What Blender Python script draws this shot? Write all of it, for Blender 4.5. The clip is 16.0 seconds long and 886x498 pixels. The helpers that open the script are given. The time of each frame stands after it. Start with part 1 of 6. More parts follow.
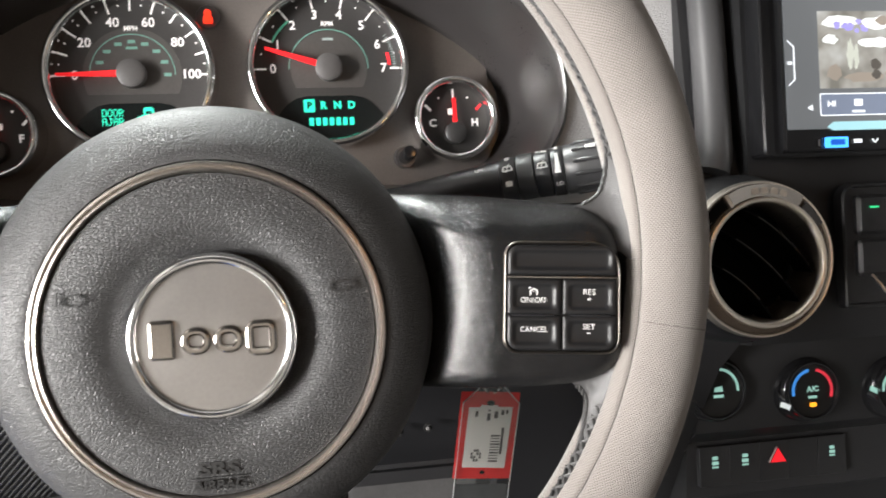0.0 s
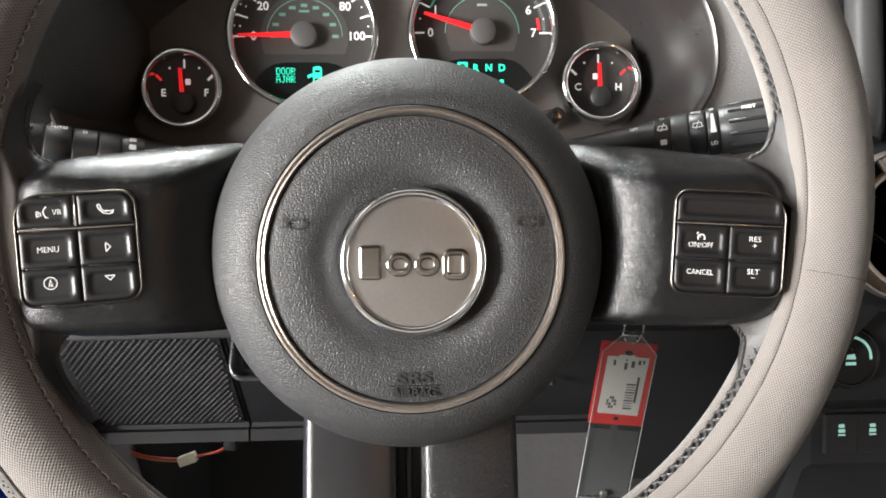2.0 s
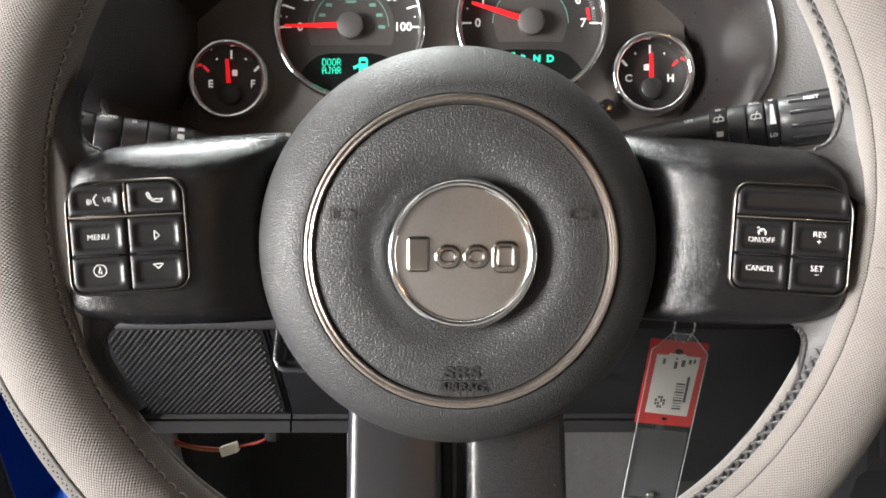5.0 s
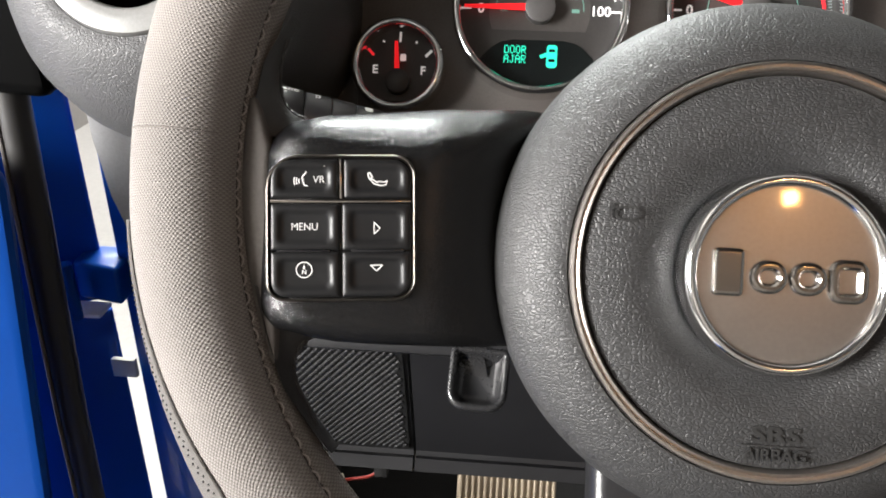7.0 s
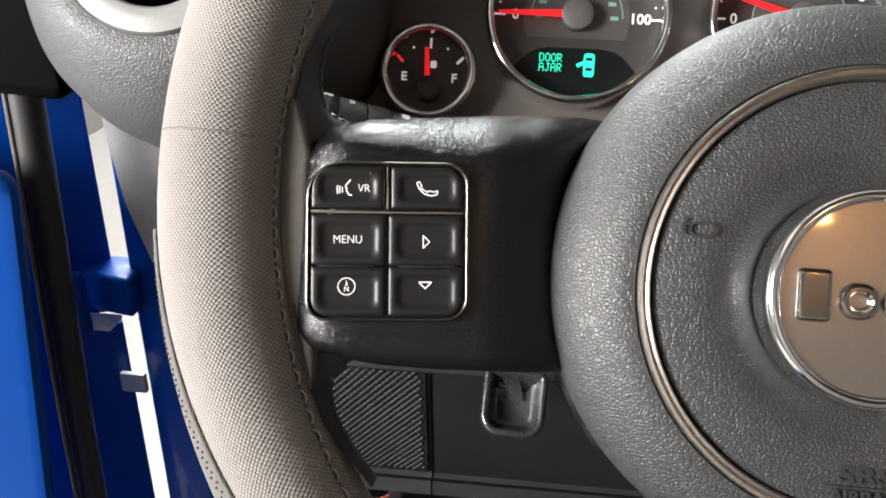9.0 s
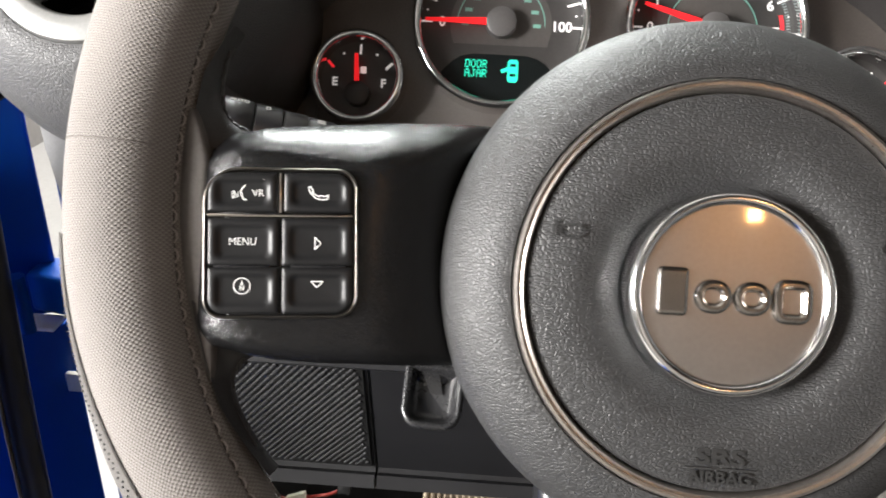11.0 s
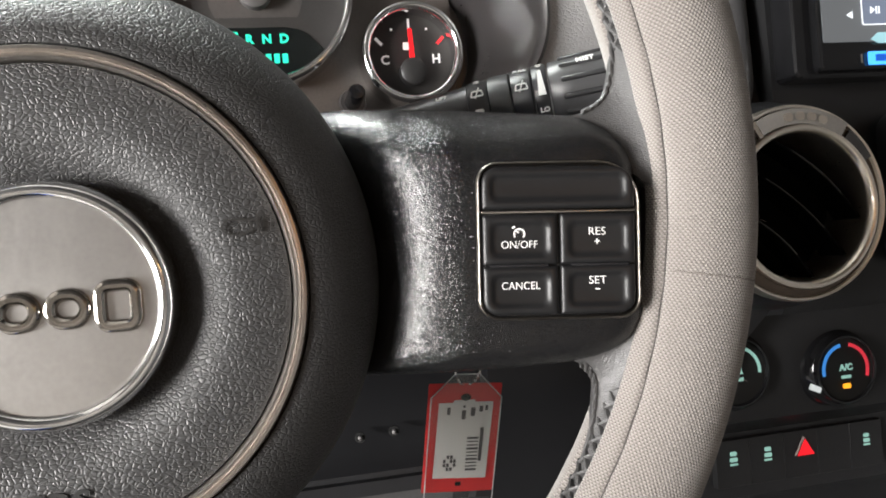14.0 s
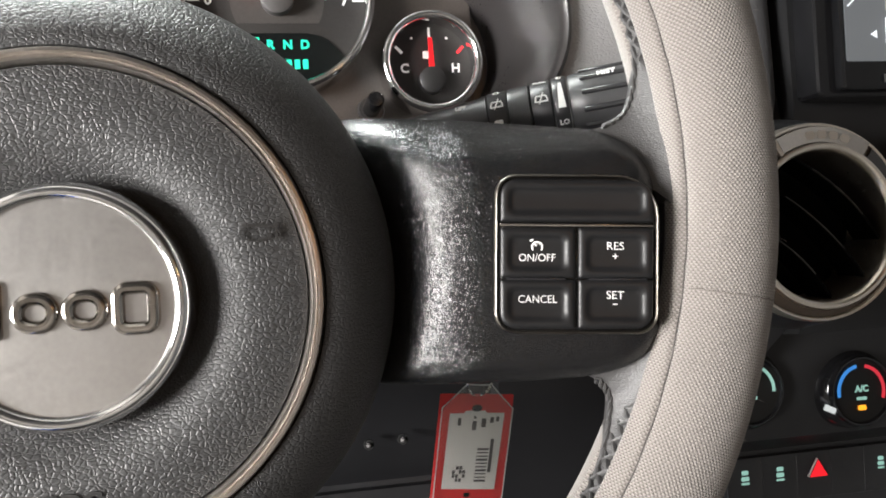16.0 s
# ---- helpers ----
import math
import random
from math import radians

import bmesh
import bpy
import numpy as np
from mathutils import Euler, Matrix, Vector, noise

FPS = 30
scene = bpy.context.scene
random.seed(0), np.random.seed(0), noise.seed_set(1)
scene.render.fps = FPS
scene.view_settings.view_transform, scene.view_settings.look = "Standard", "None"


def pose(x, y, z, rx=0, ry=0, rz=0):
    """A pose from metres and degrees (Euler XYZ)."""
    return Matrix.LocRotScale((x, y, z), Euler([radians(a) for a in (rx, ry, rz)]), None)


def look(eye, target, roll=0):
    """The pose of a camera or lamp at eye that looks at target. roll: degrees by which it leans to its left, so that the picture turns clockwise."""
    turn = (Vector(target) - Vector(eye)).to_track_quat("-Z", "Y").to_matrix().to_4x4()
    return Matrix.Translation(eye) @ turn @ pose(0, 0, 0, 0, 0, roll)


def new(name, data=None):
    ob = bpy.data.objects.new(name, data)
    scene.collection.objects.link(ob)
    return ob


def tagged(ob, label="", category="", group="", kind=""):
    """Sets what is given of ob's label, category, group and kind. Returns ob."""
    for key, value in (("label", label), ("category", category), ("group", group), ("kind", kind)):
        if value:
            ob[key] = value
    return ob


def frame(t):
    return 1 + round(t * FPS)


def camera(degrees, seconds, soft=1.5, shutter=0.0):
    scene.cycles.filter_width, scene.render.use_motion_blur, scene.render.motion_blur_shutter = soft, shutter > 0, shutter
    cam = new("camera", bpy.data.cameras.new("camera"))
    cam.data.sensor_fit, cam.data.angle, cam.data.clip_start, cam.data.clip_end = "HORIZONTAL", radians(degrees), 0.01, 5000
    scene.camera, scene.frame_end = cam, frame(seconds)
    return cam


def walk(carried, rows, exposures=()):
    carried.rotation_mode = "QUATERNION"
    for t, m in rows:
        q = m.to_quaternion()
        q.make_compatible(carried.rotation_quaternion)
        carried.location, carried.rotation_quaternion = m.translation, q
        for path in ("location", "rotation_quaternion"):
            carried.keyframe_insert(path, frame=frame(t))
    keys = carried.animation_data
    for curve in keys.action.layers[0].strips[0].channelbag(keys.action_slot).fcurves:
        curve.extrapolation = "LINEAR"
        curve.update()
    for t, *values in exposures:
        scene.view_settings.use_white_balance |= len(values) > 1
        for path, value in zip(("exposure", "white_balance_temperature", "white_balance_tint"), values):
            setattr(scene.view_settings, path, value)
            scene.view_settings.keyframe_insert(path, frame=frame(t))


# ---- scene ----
cam = camera(61.1, 16.0, soft=1.8, shutter=0.2)

# The wheel frame W: x to the right, y away from the driver, z up along the steering wheel,
# with its origin in the middle of the wheel's hub. The column leans TILT degrees.
TILT = 27.0
W = pose(0, 0, 1.15, -TILT)
PATH = [
    (0, (0.0413, -0.2903, 0.0320), (0.1223, 0.2031, 0.0274), -2.83),
    (0.5, (0.0116, -0.2939, 0.0247), (0.0660, 0.2031, 0.0158), -1.11),
    (1, (-0.0065, -0.3022, 0.0212), (0.0344, 0.1960, 0.0084), -0.19),
    (1.5, (-0.0076, -0.3166, 0.0194), (0.0251, 0.1821, 0.0045), -0.22),
    (2, (-0.0039, -0.3158, 0.0164), (0.0228, 0.1832, 0.0003), -0.60),
    (2.5, (-0.0022, -0.3179, 0.0181), (0.0196, 0.1813, 0.0003), -1.00),
    (3, (-0.0020, -0.3160, 0.0153), (0.0155, 0.1833, -0.0044), -1.15),
    (5.5, (-0.0145, -0.3026, 0.0146), (-0.0212, 0.1970, -0.0030), 0.70),
    (6, (-0.0460, -0.2783, 0.0107), (-0.0637, 0.2212, -0.0019), 1.60),
    (6.5, (-0.0745, -0.2567, 0.0056), (-0.1026, 0.2425, -0.0015), 2.43),
    (7, (-0.0887, -0.2362, 0.0033), (-0.1232, 0.2626, 0.0028), 3.14),
    (7.5, (-0.1010, -0.2211, 0.0030), (-0.1382, 0.2775, 0.0063), 3.66),
    (8, (-0.1060, -0.2173, 0.0030), (-0.1433, 0.2813, 0.0101), 3.85),
    (10.5, (-0.1032, -0.2183, 0.0030), (-0.1358, 0.2806, 0.0122), 4.17),
    (11, (-0.0778, -0.2303, 0.0052), (-0.0984, 0.2692, 0.0140), 3.56),
    (11.5, (-0.0493, -0.2289, 0.0059), (-0.0499, 0.2711, 0.0145), 2.19),
    (12, (-0.0053, -0.2216, 0.0085), (0.0230, 0.2775, 0.0152), 0.11),
    (12.5, (0.0324, -0.2158, 0.0154), (0.0908, 0.2807, 0.0198), -2.09),
    (13, (0.0505, -0.2082, 0.0122), (0.1311, 0.2852, 0.0126), -3.76),
    (13.5, (0.0599, -0.2052, 0.0098), (0.1534, 0.2860, 0.0076), -4.55),
    (14, (0.0619, -0.2027, 0.0087), (0.1603, 0.2875, 0.0049), -4.61),
    (14.5, (0.0628, -0.2011, 0.0078), (0.1631, 0.2887, 0.0020), -4.35),
    (15, (0.0626, -0.2005, 0.0071), (0.1631, 0.2892, 0.0015), -3.94),
    (15.5, (0.0612, -0.2005, 0.0063), (0.1600, 0.2897, 0.0023), -3.54),
    (16, (0.0605, -0.2018, 0.0098), (0.1516, 0.2898, 0.0114), -3.08),
]
# the camera's own exposure drifts a little as it turns from the bright cloth to the dark dash
STOPS = [(0, 0.48), (3, 0.48), (5.5, 0.50), (6, 0.58), (6.6, 0.51), (11, 0.56), (11.6, 0.59), (12, 0.58), (12.5, 0.37), (13, 0.29), (13.6, 0.31), (16, 0.36)]
walk(cam, [(t, W @ look(eye, target, roll)) for t, eye, target, roll in PATH], STOPS)

# ---- world and lights ----
world = bpy.data.worlds.new("garage_air")
scene.world = world
world.use_nodes = True
world.node_tree.nodes["Background"].inputs[0].default_value = (0.9, 0.95, 1.0, 1)
world.node_tree.nodes["Background"].inputs[1].default_value = 0.02


def area_light(name, eye, target, sx, sy, watts, colour):
    data = bpy.data.lights.new(name, "AREA")
    data.shape, data.size, data.size_y, data.energy, data.color = "RECTANGLE", sx, sy, watts, colour
    ob = new(name, data)
    ob.matrix_world = look(eye, target)
    return ob


HUB = (0, 0, 1.15)
SIDE_LIGHT = (-2.24, -1.15, 1.64)
LAMP_FRONT = (-0.75, 1.42, 2.52)
FILL_SOUTH = (-0.9, -3.35, 2.85)
FILL_NORTH = (-1.7, 3.1, 2.70)
LAMP_DOME = (0.42, -0.86, 1.75)
# Strong light from the door side; its source is unseen and added.
area_light("door_side_light", SIDE_LIGHT, (0, SIDE_LIGHT[1] + 0.7, SIDE_LIGHT[2] - 0.35), 1.1, 0.9, 208, (1.0, 0.975, 0.95))
area_light("front_lamp_light", LAMP_FRONT, HUB, 1.1, 0.5, 116, (0.95, 1.0, 0.97))
# Added fill: washes the south wall so the emblem has brightness to reflect.
area_light("south_wall_fill", FILL_SOUTH, (-0.9, -4.3, 1.3), 1.8, 0.4, 38, (1.0, 0.93, 0.86))
# Added fill: brightens the wall that shows through the door gap.
area_light("north_wall_fill", FILL_NORTH, (-2.2, 3.6, 0.6), 0.8, 0.5, 120, (1.0, 1.0, 1.0))
for dx in (-0.028, 0.028):
    area_light("dome_lamp_light", (LAMP_DOME[0] + dx, LAMP_DOME[1], LAMP_DOME[2]), HUB, 0.024, 0.024, 0.36, (1.0, 0.46, 0.14))

# ---- materials ----


def nodes_of(name):
    m = bpy.data.materials.new(name)
    m.use_nodes = True
    t = m.node_tree
    return m, t, t.nodes["Principled BSDF"]


def add(tree, kind, **values):
    n = tree.nodes.new(kind)
    for key, value in values.items():
        n.inputs[key].default_value = value
    return n


def mat(name, col, rough=0.5, metal=0.0, grain="", scale=800.0, bump=0.0, var=0.12, patch=25.0, coat=0.0, emit=0.0, spec=0.5, flecks=0.0, crease=0.0):
    """A surface with two scales of variation: patches of tone and gloss, and a fine relief."""
    m, t, p = nodes_of(name)
    L = t.links.new
    pos = add(t, "ShaderNodeTexCoord").outputs["Object"]
    n1 = add(t, "ShaderNodeTexNoise", Scale=patch, Detail=5.0, Roughness=0.6)
    L(pos, n1.inputs["Vector"])
    n2 = add(t, "ShaderNodeTexNoise", Scale=patch * 28, Detail=2.0)
    L(pos, n2.inputs["Vector"])
    both = add(t, "ShaderNodeMath")
    L(n1.outputs["Fac"], both.inputs[0])
    L(n2.outputs["Fac"], both.inputs[1])
    ramp = add(t, "ShaderNodeMapRange")
    ramp.inputs["From Min"].default_value, ramp.inputs["From Max"].default_value = 0.6, 1.4
    L(both.outputs[0], ramp.inputs["Value"])
    mix = add(t, "ShaderNodeMix")
    mix.data_type = "RGBA"
    mix.inputs[6].default_value = (*[max(0, c * (1 - var)) for c in col], 1)
    mix.inputs[7].default_value = (*[min(1, c * (1 + var)) for c in col], 1)
    L(ramp.outputs[0], mix.inputs[0])
    colour = mix.outputs[2]
    if flecks:
        # sparse pale specks: dust and lint, and painted sparkle on one spoke plate
        vd = add(t, "ShaderNodeTexVoronoi", Scale=330.0)
        L(pos, vd.inputs["Vector"])
        near = add(t, "ShaderNodeMath")
        near.operation = "LESS_THAN"
        near.inputs[1].default_value = 0.055
        L(vd.outputs["Distance"], near.inputs[0])
        pick = add(t, "ShaderNodeMath")
        pick.operation = "LESS_THAN"
        pick.inputs[1].default_value = flecks
        L(vd.outputs["Color"], pick.inputs[0])
        hit = add(t, "ShaderNodeMath")
        hit.operation = "MULTIPLY"
        L(near.outputs[0], hit.inputs[0])
        L(pick.outputs[0], hit.inputs[1])
        md = add(t, "ShaderNodeMix")
        md.data_type = "RGBA"
        md.inputs[7].default_value = (0.35, 0.34, 0.32, 1)
        L(hit.outputs[0], md.inputs[0])
        L(colour, md.inputs[6])
        colour = md.outputs[2]
    L(colour, p.inputs["Base Color"])
    r = add(t, "ShaderNodeMapRange")
    r.inputs["To Min"].default_value, r.inputs["To Max"].default_value = rough * 0.88, min(1, rough * 1.12)
    L(ramp.outputs[0], r.inputs["Value"])
    L(r.outputs[0], p.inputs["Roughness"])
    p.inputs["Metallic"].default_value = metal
    p.inputs["Coat Weight"].default_value = coat
    p.inputs["Coat Roughness"].default_value = 0.05
    p.inputs["Specular IOR Level"].default_value = spec
    if emit:
        p.inputs["Emission Color"].default_value = (*col, 1)
        p.inputs["Emission Strength"].default_value = emit
    if grain:
        b = add(t, "ShaderNodeBump", Strength=1.0, Distance=bump)
        if grain == "leather":
            warp = add(t, "ShaderNodeTexNoise", Scale=scale * 0.35, Detail=2.0)
            L(pos, warp.inputs["Vector"])
            off = add(t, "ShaderNodeVectorMath")
            off.operation = "SCALE"
            off.inputs["Scale"].default_value = 1.3 / scale
            L(warp.outputs["Color"], off.inputs[0])
            move = add(t, "ShaderNodeVectorMath")
            L(pos, move.inputs[0])
            L(off.outputs[0], move.inputs[1])
            v = add(t, "ShaderNodeTexVoronoi", Scale=scale)
            v.feature = "DISTANCE_TO_EDGE"
            L(move.outputs[0], v.inputs["Vector"])
            rise = add(t, "ShaderNodeMapRange")
            rise.interpolation_type = "SMOOTHSTEP"
            rise.inputs["From Max"].default_value = 0.27
            L(v.outputs["Distance"], rise.inputs["Value"])
            if crease:
                # a darker colour in the creases of the grain
                mc = add(t, "ShaderNodeMix")
                mc.data_type = "RGBA"
                mc.inputs[6].default_value = (*[c * (1 - crease) for c in col], 1)
                L(rise.outputs[0], mc.inputs[0])
                L(colour, mc.inputs[7])
                L(mc.outputs[2], p.inputs["Base Color"])
            fine = add(t, "ShaderNodeTexNoise", Scale=scale * 2.4, Detail=2.0)
            L(pos, fine.inputs["Vector"])
            s = add(t, "ShaderNodeMath")
            s.operation = "MULTIPLY_ADD"
            s.inputs[1].default_value = 0.55
            L(fine.outputs["Fac"], s.inputs[0])
            L(rise.outputs[0], s.inputs[2])
            L(s.outputs[0], b.inputs["Height"])
        elif grain == "pebble":
            # rounded pebbles of uneven size, drawn out a little, with fine pores between
            warp = add(t, "ShaderNodeTexNoise", Scale=scale * 0.22, Detail=3.0)
            L(pos, warp.inputs["Vector"])
            off = add(t, "ShaderNodeVectorMath")
            off.operation = "SCALE"
            off.inputs["Scale"].default_value = 1.5 / scale
            L(warp.outputs["Color"], off.inputs[0])
            move = add(t, "ShaderNodeVectorMath")
            L(pos, move.inputs[0])
            L(off.outputs[0], move.inputs[1])
            wide = add(t, "ShaderNodeVectorMath")
            wide.operation = "MULTIPLY"
            wide.inputs[1].default_value = (0.80, 1.0, 1.12)
            L(move.outputs[0], wide.inputs[0])
            v = add(t, "ShaderNodeTexVoronoi", Scale=scale)
            v.feature = "DISTANCE_TO_EDGE"
            L(wide.outputs[0], v.inputs["Vector"])
            rise = add(t, "ShaderNodeMapRange")
            rise.interpolation_type = "SMOOTHSTEP"
            rise.inputs["From Max"].default_value = 0.20
            L(v.outputs["Distance"], rise.inputs["Value"])
            dome = add(t, "ShaderNodeMath")
            dome.operation = "MULTIPLY_ADD"
            dome.inputs[1].default_value = 1.1
            L(v.outputs["Distance"], dome.inputs[0])
            L(rise.outputs[0], dome.inputs[2])
            fine = add(t, "ShaderNodeTexNoise", Scale=scale * 2.2, Detail=2.0, Roughness=0.6)
            L(pos, fine.inputs["Vector"])
            f = add(t, "ShaderNodeMath")
            f.operation = "MULTIPLY_ADD"
            f.inputs[1].default_value = 0.45
            L(fine.outputs["Fac"], f.inputs[0])
            L(dome.outputs[0], f.inputs[2])
            L(f.outputs[0], b.inputs["Height"])
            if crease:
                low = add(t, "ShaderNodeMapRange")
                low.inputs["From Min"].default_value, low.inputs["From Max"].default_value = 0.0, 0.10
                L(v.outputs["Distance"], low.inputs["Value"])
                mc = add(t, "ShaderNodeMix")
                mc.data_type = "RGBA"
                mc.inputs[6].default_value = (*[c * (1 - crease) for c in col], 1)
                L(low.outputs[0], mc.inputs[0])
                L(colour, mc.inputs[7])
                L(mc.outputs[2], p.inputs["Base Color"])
        else:
            v = add(t, "ShaderNodeTexNoise", Scale=scale, Detail=3.0, Roughness=0.6)
            L(pos, v.inputs["Vector"])
            L(v.outputs["Fac"], b.inputs["Height"])
        L(b.outputs["Normal"], p.inputs["Normal"])
    return m


def weave(name, light, dark, pitch, depth):
    """Woven cloth: threads over and under one another, laid out along the mesh's own UV in metres."""
    m, t, p = nodes_of(name)
    L = t.links.new
    uv = add(t, "ShaderNodeTexCoord").outputs["UV"]
    wob = add(t, "ShaderNodeTexNoise", Scale=300.0, Detail=1.0)
    L(uv, wob.inputs["Vector"])
    sep = add(t, "ShaderNodeSeparateXYZ")
    L(uv, sep.inputs[0])

    def wave(out, per, shift=0.0):
        a = add(t, "ShaderNodeMath")
        a.operation = "MULTIPLY_ADD"
        a.inputs[1].default_value, a.inputs[2].default_value = 2 * math.pi / per, shift
        L(out, a.inputs[0])
        w = add(t, "ShaderNodeMath")
        w.operation = "MULTIPLY_ADD"
        w.inputs[1].default_value = 1.6
        L(wob.outputs["Fac"], w.inputs[0])
        L(a.outputs[0], w.inputs[2])
        s = add(t, "ShaderNodeMath")
        s.operation = "SINE"
        L(w.outputs[0], s.inputs[0])
        return s.outputs[0]
    prod = add(t, "ShaderNodeMath")
    prod.operation = "MULTIPLY"
    L(wave(sep.outputs[0], pitch * 1.25), prod.inputs[0])
    L(wave(sep.outputs[1], pitch), prod.inputs[1])
    ribs = add(t, "ShaderNodeMath")
    ribs.operation = "MULTIPLY_ADD"
    ribs.inputs[1].default_value = 0.38
    L(wave(sep.outputs[0], pitch * 0.625, -math.pi / 2), ribs.inputs[0])
    L(prod.outputs[0], ribs.inputs[2])
    h = add(t, "ShaderNodeMapRange")
    h.inputs["From Min"].default_value, h.inputs["From Max"].default_value = -1.1, 0.9
    L(ribs.outputs[0], h.inputs["Value"])
    patch = add(t, "ShaderNodeTexNoise", Scale=22.0, Detail=6.0)
    L(uv, patch.inputs["Vector"])
    mix = add(t, "ShaderNodeMix")
    mix.data_type = "RGBA"
    mix.inputs[6].default_value, mix.inputs[7].default_value = (*dark, 1), (*light, 1)
    L(h.outputs[0], mix.inputs[0])
    tone = add(t, "ShaderNodeHueSaturation")
    val = add(t, "ShaderNodeMapRange")
    val.inputs["From Min"].default_value, val.inputs["From Max"].default_value = 0.3, 0.7
    val.inputs["To Min"].default_value, val.inputs["To Max"].default_value = 0.88, 1.1
    L(patch.outputs["Fac"], val.inputs["Value"])
    L(val.outputs[0], tone.inputs["Value"])
    L(mix.outputs[2], tone.inputs["Color"])
    L(tone.outputs[0], p.inputs["Base Color"])
    p.inputs["Roughness"].default_value = 0.85
    p.inputs["Sheen Weight"].default_value = 0.25
    b = add(t, "ShaderNodeBump", Strength=1.0, Distance=depth)
    L(h.outputs[0], b.inputs["Height"])
    L(b.outputs["Normal"], p.inputs["Normal"])
    return m


def glow(name, col, strength):
    m, t, p = nodes_of(name)
    p.inputs["Base Color"].default_value = (*[c * 0.5 for c in col], 1)
    p.inputs["Emission Color"].default_value = (*col, 1)
    p.inputs["Emission Strength"].default_value = strength
    p.inputs["Roughness"].default_value = 0.5
    return m


AIRBAG = mat("grained_airbag_vinyl", (0.028, 0.028, 0.0285), 0.52, grain="pebble", scale=800, bump=0.000095, var=0.15, patch=18, spec=0.60, flecks=0.03, crease=0.5)
SPOKE = mat("satin_black_plastic", (0.006, 0.006, 0.0065), 0.17, grain="pebble", scale=1500, bump=0.000042, var=0.2, patch=30, spec=0.44, flecks=0.10)
LEATHER = mat("black_rim_leather", (0.045, 0.044, 0.044), 0.42, grain="pebble", scale=1100, bump=0.000045, spec=0.45)
CLOTH = weave("grey_woven_cover", (0.248, 0.225, 0.207), (0.104, 0.093, 0.085), 0.00133, 0.00030)
PERF = mat("grey_perforated_leather", (0.105, 0.098, 0.092), 0.7, grain="leather", scale=1000, bump=0.0001, spec=0.2)
SEWING = mat("pale_grey_thread", (0.34, 0.31, 0.29), 0.75, grain="noise", scale=3000, bump=0.0001)
THREAD = mat("grey_thread", (0.19, 0.17, 0.16), 0.8, grain="noise", scale=3000, bump=0.0001)
CHROME = mat("chrome", (0.78, 0.78, 0.78), 0.10, 1.0, var=0.05)
DARKCHROME = mat("smoked_chrome", (0.13, 0.118, 0.104), 0.32, 1.0, grain="noise", scale=1500, bump=0.00002, var=0.15)
BRUSHED = mat("brushed_emblem_metal", (0.42, 0.405, 0.39), 0.34, 1.0, grain="noise", scale=2200, bump=0.00001, var=0.06, coat=1.0)
SATIN = mat("satin_silver_plastic", (0.86, 0.79, 0.70), 0.30, 1.0, var=0.05)
BRONZE = mat("dull_bronze_plastic", (0.10, 0.082, 0.066), 0.42, 0.7, grain="noise", scale=1500, bump=0.00003, var=0.2)
SATINPLATE = mat("dull_silver_plastic", (0.42, 0.41, 0.39), 0.38, 0.4, grain="noise", scale=1500, bump=0.00003, var=0.12)
WHITERING = mat("pale_silver_plastic", (0.26, 0.26, 0.255), 0.36, 0.5)
RINGCHROME = mat("warm_satin_chrome", (0.60, 0.555, 0.515), 0.30, 1.0, grain="noise", scale=1500, bump=0.00002, var=0.12)
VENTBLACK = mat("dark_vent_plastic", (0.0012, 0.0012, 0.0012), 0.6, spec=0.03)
TRIM = mat("satin_stack_trim", (0.05, 0.05, 0.052), 0.36, grain="noise", scale=1500, bump=0.00004, spec=0.8)
STACK = mat("deep_black_console_trim", (0.017, 0.017, 0.018), 0.42, grain="noise", scale=1800, bump=0.00005, var=0.2, spec=0.3)
BUTTON = mat("matt_black_button_rubber", (0.007, 0.007, 0.0075), 0.40, var=0.2, patch=60, flecks=0.05, spec=0.36)
GLOSS = mat("glossy_black_plastic", (0.010, 0.010, 0.011), 0.14, var=0.2)
# Charcoal plastic coloured far paler: the light on the dash is in the colour.
DASH = mat("grained_dash_paled_for_light", (0.42, 0.42, 0.425), 0.5, grain="pebble", scale=480, bump=0.00012, var=0.1)
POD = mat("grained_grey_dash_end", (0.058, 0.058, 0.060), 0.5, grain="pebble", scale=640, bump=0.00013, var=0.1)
CLUSTER = mat("smooth_cluster_face", (0.105, 0.092, 0.085), 0.42, grain="noise", scale=900, bump=0.00003, var=0.15, spec=0.5)
HOOD = mat("glossy_black_binnacle", (0.036, 0.033, 0.033), 0.30, grain="noise", scale=900, bump=0.00003, var=0.2, spec=0.9)
STALK = mat("satin_black_stalk", (0.022, 0.022, 0.024), 0.36, grain="noise", scale=1800, bump=0.00004, var=0.15, spec=0.6)
STALKGREY = mat("satin_grey_stalk_grip", (0.050, 0.050, 0.052), 0.38, grain="noise", scale=1800, bump=0.00004, var=0.12, spec=0.7)
LETTER = mat("warm_dark_chrome", (0.42, 0.39, 0.36), 0.15, 1.0, var=0.08)
PANEL = mat("fine_black_trim", (0.009, 0.009, 0.010), 0.42, grain="noise", scale=1800, bump=0.00006, var=0.18, spec=0.35)
KNEE = mat("dark_grey_trim", (0.017, 0.017, 0.018), 0.45, grain="noise", scale=1500, bump=0.00005, var=0.15, spec=0.18)
DEEP = mat("unlit_black_plastic", (0.006, 0.006, 0.006), 0.6, spec=0.3)
DIAL = mat("matt_black_dial", (0.030, 0.028, 0.027), 0.50, var=0.2)
DIALPLATE = mat("charcoal_dial_plate", (0.062, 0.057, 0.054), 0.45, var=0.15)
HUBCAP = mat("grey_needle_hub", (0.09, 0.085, 0.085), 0.5)
